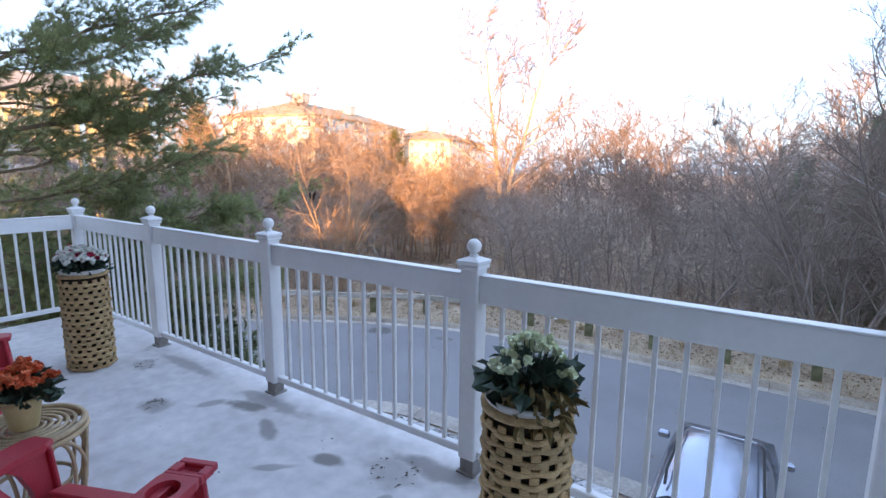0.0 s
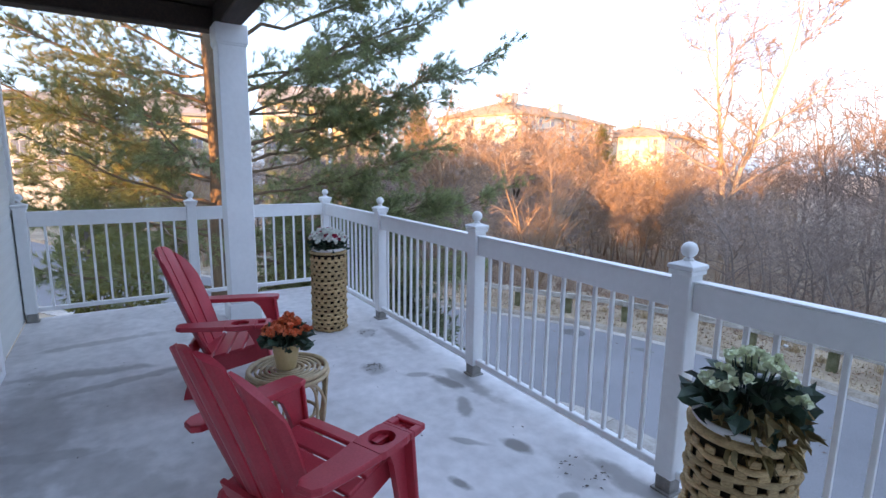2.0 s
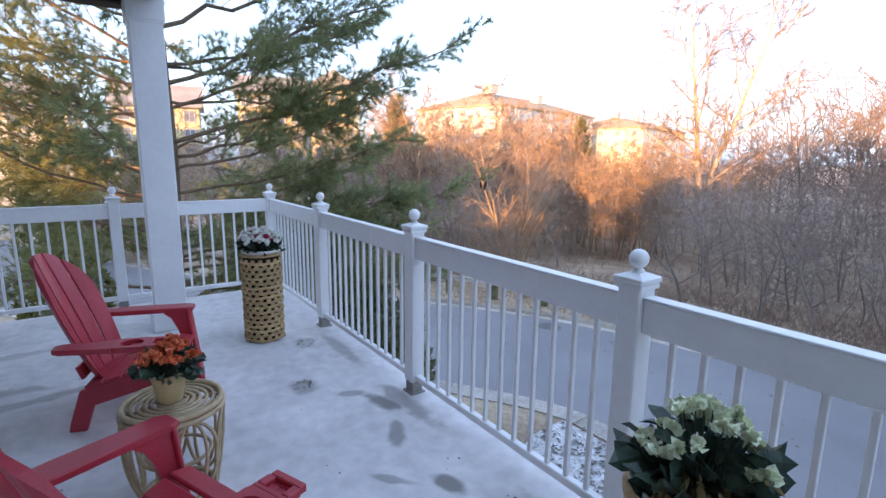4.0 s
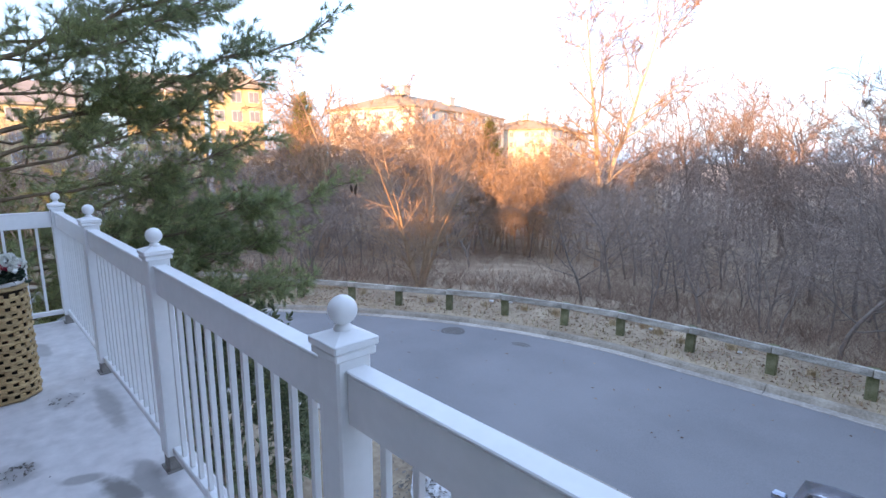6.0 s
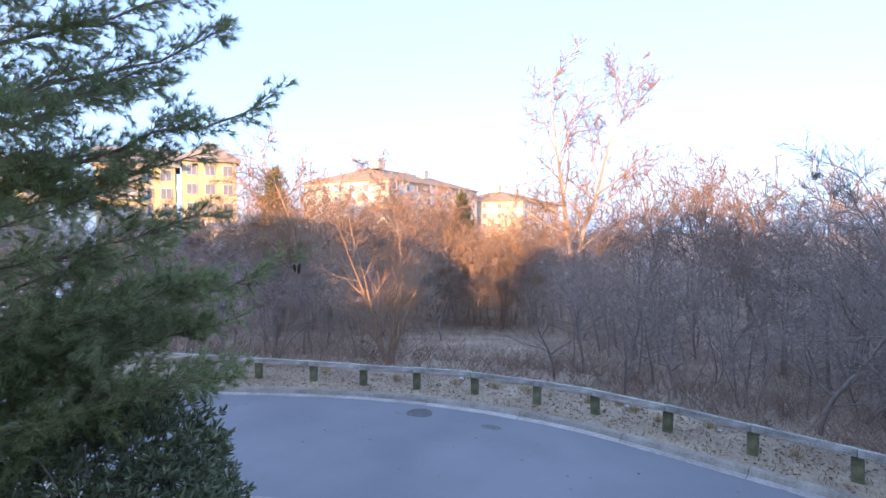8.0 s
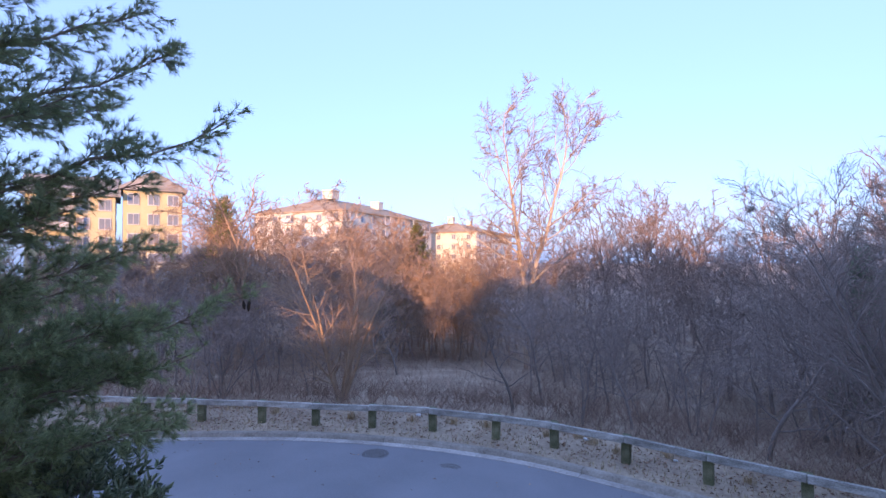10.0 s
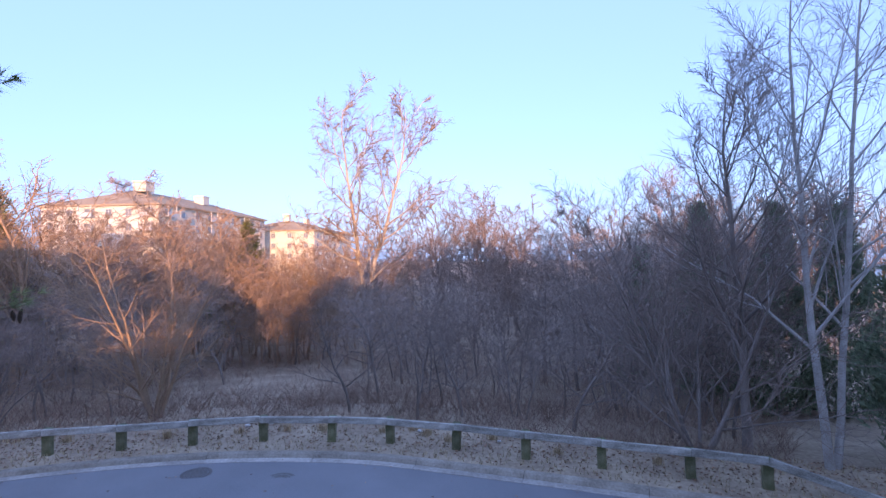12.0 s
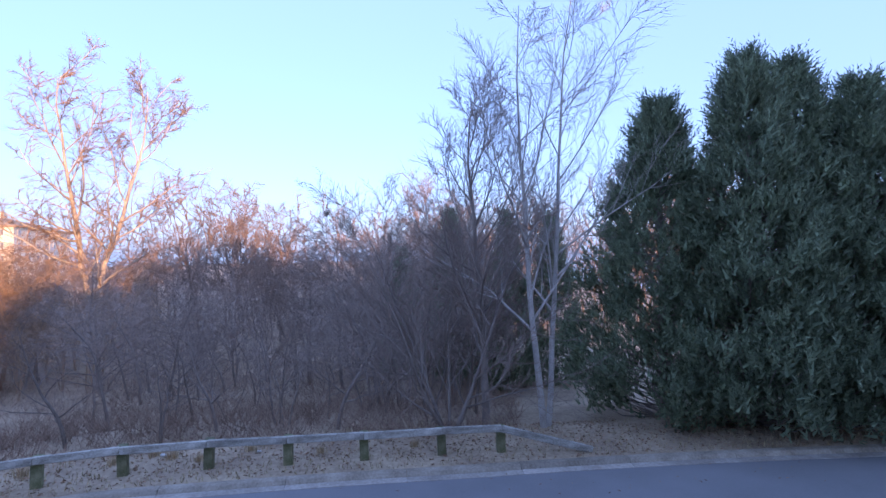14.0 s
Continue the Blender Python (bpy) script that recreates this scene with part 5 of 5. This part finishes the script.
# ---- parked car ----
def car(at):
    ob = thing("car", "silver-blue estate car parked at the kerb below the railing", "car", at)
    secs = [(-2.25, 0.55, 0.80, 0.80), (-2.1, 0.35, 0.86, 0.92), (-1.3, 0.28, 0.90, 0.98), (0, 0.26, 0.91, 0.98), (1.1, 0.28, 0.90, 0.96), (1.9, 0.32, 0.86, 0.88), (2.25, 0.48, 0.74, 0.72)]
    body = Shape()
    rings = []
    for y, zb, hw, zt in secs:
        rings.append([(-hw * 0.92, y, zb), (-hw, y, zb + 0.15), (-hw, y, zt - 0.18), (-hw * 0.93, y, zt - 0.03), (-hw * 0.6, y, zt), (hw * 0.6, y, zt), (hw * 0.93, y, zt - 0.03), (hw, y, zt - 0.18), (hw, y, zb + 0.15), (hw * 0.92, y, zb)])
    n = 10
    body.add([p for r in rings for p in r], [(j * n + i, j * n + (i + 1) % n, (j + 1) * n + (i + 1) % n, (j + 1) * n + i) for j in range(len(rings) - 1) for i in range(n)] + [tuple(range(n))[::-1], tuple(range((len(rings) - 1) * n, len(rings) * n))])
    b = part("body", body, M_CARPAINT, ob, smooth=True)
    cab = Shape()
    rings = []
    for y, z, hw in [(-2.05, 1.0, 0.78), (-1.75, 1.42, 0.66), (-1.2, 1.50, 0.64), (-0.3, 1.52, 0.63), (0.35, 1.47, 0.60), (0.6, 1.42, 0.57), (1.35, 0.97, 0.70)]:
        low = 0.95
        rings.append([(-0.82 if z > 1.1 else -hw, y, low), (-hw - 0.02, y, max(z - 0.09, low)), (-hw * 0.8, y, z), (0, y, z + 0.025), (hw * 0.8, y, z), (hw + 0.02, y, max(z - 0.09, low)), (0.82 if z > 1.1 else hw, y, low)])
    n = 7
    glass_f = [(j * n + i, j * n + i + 1, (j + 1) * n + i + 1, (j + 1) * n + i) for j in range(6) for i in (0, 5)] + [(j * n + i, j * n + i + 1, (j + 1) * n + i + 1, (j + 1) * n + i) for j in (0, 5) for i in range(1, 5)]
    roof_f = [(j * n + i, j * n + i + 1, (j + 1) * n + i + 1, (j + 1) * n + i) for j in range(1, 5) for i in range(1, 5)]
    vv = [p for r in rings for p in r]
    part("glasshouse", Shape().add(vv, glass_f), M_PANE, ob, "dark window glass", smooth=True)
    part("roof_panel", Shape().add([(x, y, z + 0.004) for x, y, z in vv], roof_f), M_CARPAINT, ob, smooth=True)
    for s in (-1, 1):
        part("roof_rail", Shape().tube([(s * 0.60, -1.55, 1.47), (s * 0.62, -1.3, 1.56), (s * 0.60, 0.0, 1.57), (s * 0.57, 0.35, 1.49)], 0.022, 6), M_BLACK, ob, "black roof rail")
        mir = part("mirror", Shape().box((s * 0.98, 0.85, 1.02), (0.2, 0.12, 0.14), 0.03), M_CARPAINT, ob)
        for y in (-1.4, 1.4):
            w = part("wheel", Shape().lathe([(0.0, -0.1), (0.22, -0.1), (0.32, -0.09), (0.33, 0), (0.32, 0.09), (0.22, 0.1), (0.0, 0.1)], 20), M_BLACK, ob, at=pose(s * 0.80, y, 0.33, 0, 90, 0))
            part("rim", Shape().lathe([(0.0, 0.0), (0.2, 0.01), (0.21, 0.03)], 14), M_CHROME, w, at=pose(0, 0, 0.1 * s))
    for x in (-0.62, 0.62):
        part("tail_light", Shape().box((x, -2.22, 0.72), (0.26, 0.1, 0.14), 0.02), M_RED, ob)
    part("trim_strip", Shape().box((0, 0.42, 1.505), (1.0, 0.03, 0.01), 0.003), M_CHROME, ob, "thin chrome strip")
    return ob


car(pose(-0.42, 9.05, ROAD_Z + 0.02, 0, 0, 2))

# ---- planters ----
def petals(s, rng, p, d, n, L, w):
    for k in range(n):
        q = turned(rng, d, 0.95)
        leaf(s, rng, p, q, L, w, 0.2)


def basket(name, label, at, H=0.765, R=0.158):
    ob = thing(name, label, "planter", at)
    # near-black cylinder stands in for the shade seen through the weave's holes
    part("shade_liner", Shape().lathe([(R - 0.022, 0.0), (R - 0.018, H * 0.5), (R - 0.016, H - 0.015)], 32), M_HOLESHADE, ob, "near-black liner painted as the shade behind the weave", smooth=True)
    NS, pitch, h = 16, 0.0415, 0.0115
    seg = NS * 4
    bands = []
    for ph in (0, 1):
        s = Shape()
        prof = [(-0.005, -h), (0.003, -h * 0.9), (0.006, -h * 0.3), (0.006, h * 0.3), (0.003, h * 0.9), (-0.005, h)]
        for k in range(seg):
            a = 2 * math.pi * k / seg
            r = R + 0.002 + 0.007 * math.cos(NS / 2 * a + ph * math.pi)
            sag = 0.0025 * math.sin(a * 3 + ph * 2) + 0.0012 * math.sin(a * 11 + ph)
            for dr, dz in prof:
                s.v.append((math.cos(a) * (r + dr), math.sin(a) * (r + dr), dz + sag))
        m = len(prof)
        for k in range(seg):
            k2 = (k + 1) % seg
            s.f += [(k * m + c, k2 * m + c, k2 * m + c + 1, k * m + c + 1) for c in range(m - 1)] + [(k * m + m - 1, k2 * m + m - 1, k2 * m, k * m)]
        bands.append(s.mesh("weave_band", M_WEAVE, True))
    # upright strips that fill the rows' gaps in turn, leaving square holes
    tie = Shape().box((R + 0.001, 0, 0), (0.01, 0.034, pitch - 0.016), 0.003).mesh("upright_strip", M_WEAVE)
    rows = int((H - 0.03) / pitch)
    for i in range(rows):
        part("weave_band", bands[i % 2], None, ob, at=pose(0, 0, 0.018 + i * pitch, 0, 0, i * 0.5))
        for k in range(NS):
            part("upright_strip", tie, None, ob, at=pose(0, 0, 0.018 + (i + 0.5) * pitch, 0, 0, i * 0.5 + 360 / NS * (k + 0.5 * (i % 2))))
    part("rim_band", Shape().lathe([(R - 0.012, H - 0.03), (R + 0.012, H - 0.03), (R + 0.014, H - 0.012), (R - 0.008, H - 0.006)], 40), M_WEAVE, ob, smooth=True)
    part("pot", Shape().lathe([(R - 0.03, H - 0.12), (R - 0.012, H - 0.008), (R - 0.002, H + 0.002), (R, H + 0.018), (R - 0.008, H + 0.022), (R - 0.018, H + 0.016), (R - 0.03, H - 0.04), (0.0, H - 0.045)], 40), M_POTWHITE, ob, "glossy white pot rim", smooth=True)
    return ob


def bouquet(name, label, at, radius, height, leaves, leaf_l, blooms, flower_mats, seed, wilt=0, category="plant", size=1.0, clusters=0, soil_r=0.115):
    """A rounded potted plant with blooms."""
    rng = random.Random(seed)
    ob = thing(name, label, category, at)
    fol, stm, wl = Shape(), Shape(), Shape()
    heads = [Shape() for _ in flower_mats]
    part("soil", Shape().lathe([(0.0, 0.004), (soil_r, 0.004), (soil_r, -0.02), (0, -0.02)], 18), M_SOIL, ob, "dark potting soil")
    for k in range(leaves):
        az, t = rng.uniform(0, 6.28), math.sqrt(rng.random())
        z = height * rng.uniform(0.15, 0.85) * (1 - 0.35 * t * t)
        p = Vector((math.cos(az) * radius * t, math.sin(az) * radius * t, z))
        d = Vector((math.cos(az), math.sin(az), rng.uniform(-0.4, 0.7)))
        leaf(fol, rng, p, turned(rng, d.normalized(), rng.uniform(0, 0.7)), leaf_l * rng.uniform(0.65, 1.15), leaf_l * 0.72, 0.15)
        if k % 3 == 0:
            stm.tube([(p.x * 0.3, p.y * 0.3, 0.0), p * 0.75 + Vector((0, 0, 0.01)), p], [0.004, 0.003, 0.002], 4, False)
    tops = []
    for k in range(clusters):
        t = math.sqrt((k + 0.5) / clusters) * 0.98
        az = k * 2.39996 + rng.uniform(-0.4, 0.4)
        tops.append(Vector((math.cos(az) * radius * t, math.sin(az) * radius * t, height * (1.12 - 0.55 * t * t) * rng.uniform(0.9, 1.12))))
    for k in range(blooms):
        az, t = rng.uniform(0, 6.28), math.sqrt(rng.random()) * 1.02
        z = height * (1.08 - 0.38 * t * t) * rng.uniform(0.92, 1.12)
        p = Vector((math.cos(az) * radius * t, math.sin(az) * radius * t, z))
        if tops:
            c = tops[k % clusters]
            p = c + Vector((rng.gauss(0, 0.013), rng.gauss(0, 0.013), rng.gauss(0, 0.007)))
            z, t = p.z, min(1, math.hypot(p.x, p.y) / radius)
        d = Vector((math.cos(az) * t, math.sin(az) * t, 1.0)).normalized()
        h = heads[k % len(heads)]
        petals(h, rng, p, d, 7, 0.034 * size, 0.03 * size)
        petals(h, rng, p + d * 0.008, d, 5, 0.02 * size, 0.018 * size)
        stm.tube([(p.x * 0.5, p.y * 0.5, z * 0.4), p], [0.003, 0.002], 4, False)
    for k in range(wilt):
        a = rng.gauss(-0.5, 0.5)
        r0 = radius * rng.uniform(0.6, 1.15)
        p = Vector((math.cos(a) * r0, math.sin(a) * r0, height * rng.uniform(-0.15, 0.55)))
        leaf(wl, rng, p, Vector((math.cos(a), math.sin(a), rng.uniform(-1.6, 0.3))), leaf_l * rng.uniform(0.5, 1.0), leaf_l * 0.3, 0.5)
        stm.tube([(math.cos(a) * radius * 0.4, math.sin(a) * radius * 0.4, height * 0.3), p], [0.003, 0.002], 4, False)
    part("stem", stm, M_LEAFDARK, ob)
    part("foliage", fol, M_LEAFDARK, ob)
    if wilt:
        part("wilted_foliage", wl, M_LEAFWILT, ob, "shrivelled brown trailing leaves")
    for h, m in zip(heads, flower_mats):
        part("blossom", h, m, ob)
    return ob


PA, PB = (-4.30, 1.66), (-0.53, 1.70)
basket("basket_planter", "tall round woven basket planter beside the railing corner", pose(*PA, 0, 0, 0, 20))
bouquet("flowering_plant", "potted plant with small white and crimson flowers in the basket", pose(*PA, 0.75), 0.16, 0.17, 170, 0.055, 132, (*[M_PETALWHITE] * 10, M_PETALRED), 51, size=1.05, clusters=36)
basket("basket_planter", "tall round woven basket planter beside a railing post", pose(*PB, 0, 0, 0, 75))
bouquet("flowering_plant", "cream begonia with dark leaves and a wilted side in the basket", pose(*PB, 0.75), 0.135, 0.21, 120, 0.085, 34, (M_PETALCREAM,), 52, 90, size=1.0, clusters=17)

# ---- rattan table ----
TX, TY, TZ = -2.44, 0.75, 0.46
table = thing("rattan_table", "small round rattan side table with looped cane legs", "table", pose(TX, TY, 0))


def ring(s, r, z, rad, seg=36, sides=6):
    verts = []
    for k in range(seg):
        a = 2 * math.pi * k / seg
        for j in range(sides):
            b = 2 * math.pi * j / sides
            verts.append(((r + rad * math.cos(b)) * math.cos(a), (r + rad * math.cos(b)) * math.sin(a), z + rad * math.sin(b)))
    return s.add(verts, [(k * sides + j, ((k + 1) % seg) * sides + j, ((k + 1) % seg) * sides + (j + 1) % sides, k * sides + (j + 1) % sides) for k in range(seg) for j in range(sides)])


for k, r in enumerate([0.03, 0.058, 0.086, 0.114, 0.142, 0.170]):
    part("top_ring", ring(Shape(), r, TZ - 0.006, 0.0085), M_CANE, table, smooth=True)
part("rim", ring(ring(Shape(), 0.205, TZ - 0.004, 0.014), 0.212, TZ - 0.03, 0.012), M_CANE, table, "thick cane rim", smooth=True)
for k in range(4):
    a = math.pi * k / 4
    part("cross_bar", Shape().tube([(-0.2 * math.cos(a), -0.2 * math.sin(a), TZ - 0.022), (0.2 * math.cos(a), 0.2 * math.sin(a), TZ - 0.022)], 0.008, 6), M_CANE, table)
part("foot_ring", ring(Shape(), 0.15, 0.012, 0.012), M_CANE, table, smooth=True)
part("middle_ring", ring(Shape(), 0.145, 0.2, 0.009), M_CANE, table, smooth=True)
loop = Shape()
for j, (bow, half) in enumerate([(0.035, 0.55), (0.02, 0.32)]):
    pts = []
    for i in range(25):
        t = i / 24
        ang = half * math.cos(2 * math.pi * t)
        z = 0.014 + (TZ - 0.05) * (0.5 + 0.5 * math.sin(2 * math.pi * t))
        u = (z / TZ)
        r = 0.155 + 0.05 * u + bow * math.sin(math.pi * min(1, u))
        pts.append((r * math.cos(ang), r * math.sin(ang), z))
    loop.tube(pts, 0.0085, 6, False)
loop_me = loop.mesh("leg_loop", M_CANE, True)
for k in range(6):
    part("leg_loop", loop_me, None, table, at=pose(0, 0, 0, 0, 0, 60 * k + 12))
pot = thing("flower_pot", "beige ceramic flower pot on the rattan table", "flower pot", pose(TX + 0.01, TY - 0.01, TZ + 0.008))
part("pot_body", Shape().lathe([(0.048, 0.0), (0.052, 0.004), (0.07, 0.11), (0.074, 0.125), (0.078, 0.128), (0.078, 0.14), (0.07, 0.14), (0.064, 0.11), (0, 0.11)], 28), M_POTTAN, pot, smooth=True)
bouquet("kalanchoe", "potted plant with orange flower clusters and dark leaves", pose(TX + 0.01, TY - 0.01, TZ + 0.112), 0.115, 0.145, 110, 0.062, 156, (M_PETALORANGE,), 53, size=0.72, clusters=13, soil_r=0.062)

# ---- adirondack chairs ----
def slab(s, outline, axis_m, z0, z1, b=0.004):
    """A flat board with softened rims: outline (x, y) raised from z0 to z1 in the frame axis_m."""
    n = len(outline)
    cx, cy = sum(p[0] for p in outline) / n, sum(p[1] for p in outline) / n

    def shrink(p):
        d = math.hypot(p[0] - cx, p[1] - cy) or 1
        return (p[0] - (p[0] - cx) / d * b, p[1] - (p[1] - cy) / d * b)

    rings = [([shrink(p) for p in outline], z0), (outline, z0 + b), (outline, z1 - b), ([shrink(p) for p in outline], z1)]
    verts = [axis_m @ Vector((x, y, z)) for ring_, z in rings for x, y in ring_]
    faces = [tuple(range(n))[::-1], tuple(range(3 * n, 4 * n))]
    for j in range(3):
        faces += [(j * n + i, j * n + (i + 1) % n, (j + 1) * n + (i + 1) % n, (j + 1) * n + i) for i in range(n)]
    return s.add(verts, faces)


def adirondack(at, label):
    """Chair facing +y, origin on the floor under the seat's middle."""
    ob = thing("adirondack_chair", label, "chair", at, "red chairs")
    # sloping back: local frame with y up the back, z towards the sitter
    back_m = pose(0, -0.06, 0.25, 109.5, 0, 0)
    n = 5

    def half_w(y):
        return 0.20 + 0.085 * math.sin(math.pi * min(1, y / 0.92) ** 0.9)

    # five moulded slats, hollowed towards the sitter, under one egg-shaped outline
    for k in range(n):
        f0, f1 = -1 + 2 * k / n + 0.026, -1 + 2 * (k + 1) / n - 0.026
        cols, rows_b = 4, 9
        sl = Shape()
        verts = []
        for back in (0, 1):
            for v in range(rows_b + 1):
                for u in range(cols + 1):
                    f = f0 + (f1 - f0) * u / cols
                    y = (0.44 + 0.35 * max(0.0, 1 - abs(f) ** 2.3) ** 0.62) * v / rows_b
                    bulge = 0.011 * math.sin(math.pi * u / cols)
                    verts.append(back_m @ Vector((f * half_w(y), y, -0.085 * f * f + (0.010 + bulge if back else -bulge * 0.6))))
        a_, w_ = (rows_b + 1) * (cols + 1), cols + 1
        faces = []
        for v in range(rows_b):
            for u in range(cols):
                q = v * w_ + u
                faces += [(q, q + w_, q + w_ + 1, q + 1), (a_ + q, a_ + q + 1, a_ + q + w_ + 1, a_ + q + w_)]
            for u in (0, cols):
                q = v * w_ + u
                e = (q, a_ + q, a_ + q + w_, q + w_)
                faces.append(e if u == 0 else e[::-1])
        for v in (0, rows_b):
            for u in range(cols):
                q = v * w_ + u
                e = (q, q + 1, a_ + q + 1, a_ + q)
                faces.append(e if v == 0 else e[::-1])
        part("back_slat", sl.add(verts, faces), M_RED, ob, smooth=False)
    part("back_brace", slab(Shape(), [(-0.17, 0.04), (0.17, 0.04), (0.17, 0.12), (-0.17, 0.12)], back_m, 0.018, 0.04), M_RED, ob)
    # seat of cross slats, falling to the back
    for k in range(5):
        y = 0.37 - 0.098 * k
        z = 0.365 - 0.024 * k - (0.012 if k == 0 else 0)
        part("seat_slat", Shape().box((0, 0, 0), (0.52, 0.088, 0.022), 0.005), M_RED, ob, at=pose(0, y, z, 14 if k else -12, 0, 0))
    for s in (-1, 1):
        # side rail that is the back leg too
        rail = [(0.40, 0.27), (0.40, 0.355), (0.30, 0.35), (-0.09, 0.245), (-0.155, 0.05), (-0.165, 0.0), (-0.08, 0.0), (-0.03, 0.15)]
        part("side_rail", slab(Shape(), rail[::-1], Matrix(((0, 0, 1, s * 0.25 - 0.014), (1, 0, 0, 0), (0, 1, 0, 0), (0, 0, 0, 1))), 0, 0.028), M_RED, ob)
        # front leg: a flat tapered panel leaning forward
        leg = [(0.21, 0.52), (0.395, 0.52), (0.415, 0.25), (0.45, 0.0), (0.39, 0.0), (0.345, 0.22), (0.31, 0.38), (0.27, 0.47)]
        part("front_leg", slab(Shape(), leg[::-1], Matrix(((0, 0, 1, s * 0.315 - 0.016), (1, 0, 0, 0), (0, 1, 0, 0), (0, 0, 0, 1))), 0, 0.032), M_RED, ob)
        part("front_leg_face", Shape().box((0, 0, 0), (0.10, 0.02, 0.52), 0.006), M_RED, ob, at=pose(s * 0.33, 0.405, 0.264, 6, 0, 0))
        # arm
        zt = 0.54
        xo = s * 0.345
        if s < 0:
            arm = [(xo - 0.03, -0.15), (xo + 0.03, -0.16), (xo + 0.055, -0.13), (xo + 0.06, 0.0), (xo + 0.055, 0.37), (xo + 0.04, 0.41), (xo - 0.04, 0.41), (xo - 0.06, 0.37), (xo - 0.065, 0.0), (xo - 0.05, -0.12)]
            part("armrest", slab(Shape(), arm, Matrix(), zt - 0.03, zt, 0.006), M_RED, ob)
        else:
            a = Shape()
            slab(a, [(xo - 0.055, -0.13), (xo - 0.03, -0.16), (xo + 0.03, -0.15), (xo + 0.05, -0.12), (xo + 0.07, 0.05), (xo + 0.075, 0.14), (xo - 0.075, 0.14), (xo - 0.06, 0.05)], Matrix(), zt - 0.03, zt, 0.006)
            cy, hr, seg = 0.225, 0.05, 28
            outer, inner = [], []
            for k in range(seg):
                t = 2 * math.pi * k / seg
                c, s_ = math.cos(t), math.sin(t)
                sc = 1 / max(abs(c) / 0.076, abs(s_) / 0.086)
                outer.append((xo + c * sc, cy + s_ * sc))
                inner.append((xo + c * hr, cy + s_ * hr * 1.15))
            verts = [(*p, zt) for p in outer] + [(*p, zt) for p in inner] + [(*p, zt - 0.045) for p in inner] + [(*p, zt - 0.03) for p in outer]
            fc = []
            for k in range(seg):
                k2 = (k + 1) % seg
                fc += [(k, k2, seg + k2, seg + k), (seg + k, seg + k2, 2 * seg + k2, 2 * seg + k), (k2, k, 3 * seg + k, 3 * seg + k2), (3 * seg + k, 2 * seg + k, 2 * seg + k2, 3 * seg + k2)]
            fc.append(tuple(range(2 * seg, 3 * seg)))
            a.add(verts, fc)
            # front end with a narrow slot
            for bx, by, sx, sy in [(0, 0.321, 0.15, 0.02), (0, 0.396, 0.14, 0.03), (-0.058, 0.356, 0.034, 0.052), (0.058, 0.356, 0.034, 0.052)]:
                a.box((xo + bx, by, zt - 0.015), (sx, sy, 0.03), 0.004)
            a.box((xo, 0.356, zt - 0.028), (0.09, 0.06, 0.008), 0.002)
            part("armrest", a, M_RED, ob, "armrest with cup holder and phone slot")
    return ob


adirondack(pose(-1.63, 0.475, 0.0, 0, 0, 23), "red plastic adirondack chair with cup holder, seen beside the table")
adirondack(pose(-3.53, 0.54, 0.0, 0, 0, -19.4), "red plastic adirondack chair standing between table and column")

# rings of dirt left by pots
db = Shape()
rng = random.Random(23)
for x, y, r, cnt in [(-3.19, 1.61, 0.08, 45), (-3.96, 1.91, 0.10, 22), (-1.41, 1.96, 0.14, 26)]:
    for k in range(cnt):
        a, rr = rng.uniform(0, 6.28), r * rng.gauss(0.75, 0.22)
        px, py, q, an = x + math.cos(a) * rr, y + math.sin(a) * rr * 0.9, rng.uniform(0.004, 0.014), rng.uniform(0, 6.28)
        c_, s_ = math.cos(an) * q, math.sin(an) * q
        db.add([(px - c_, py - s_, 0.004), (px + s_ * 0.5, py - c_ * 0.5, 0.007), (px + c_, py + s_, 0.004), (px - s_ * 0.5, py + c_ * 0.5, 0.006)], [(0, 1, 2, 3)])
for k in range(60):
    px, py, q = rng.uniform(-5.6, 0.3), rng.uniform(-0.7, 2.1), rng.uniform(0.004, 0.012)
    db.add([(px - q, py, 0.004), (px, py - q * 0.6, 0.006), (px + q, py, 0.004), (px, py + q * 0.6, 0.007)], [(0, 1, 2, 3)])
solid("dirt_flecks", db, M_DEBRIS, "dark flecks of dirt in rings on the concrete floor", "dirt", "stuff")
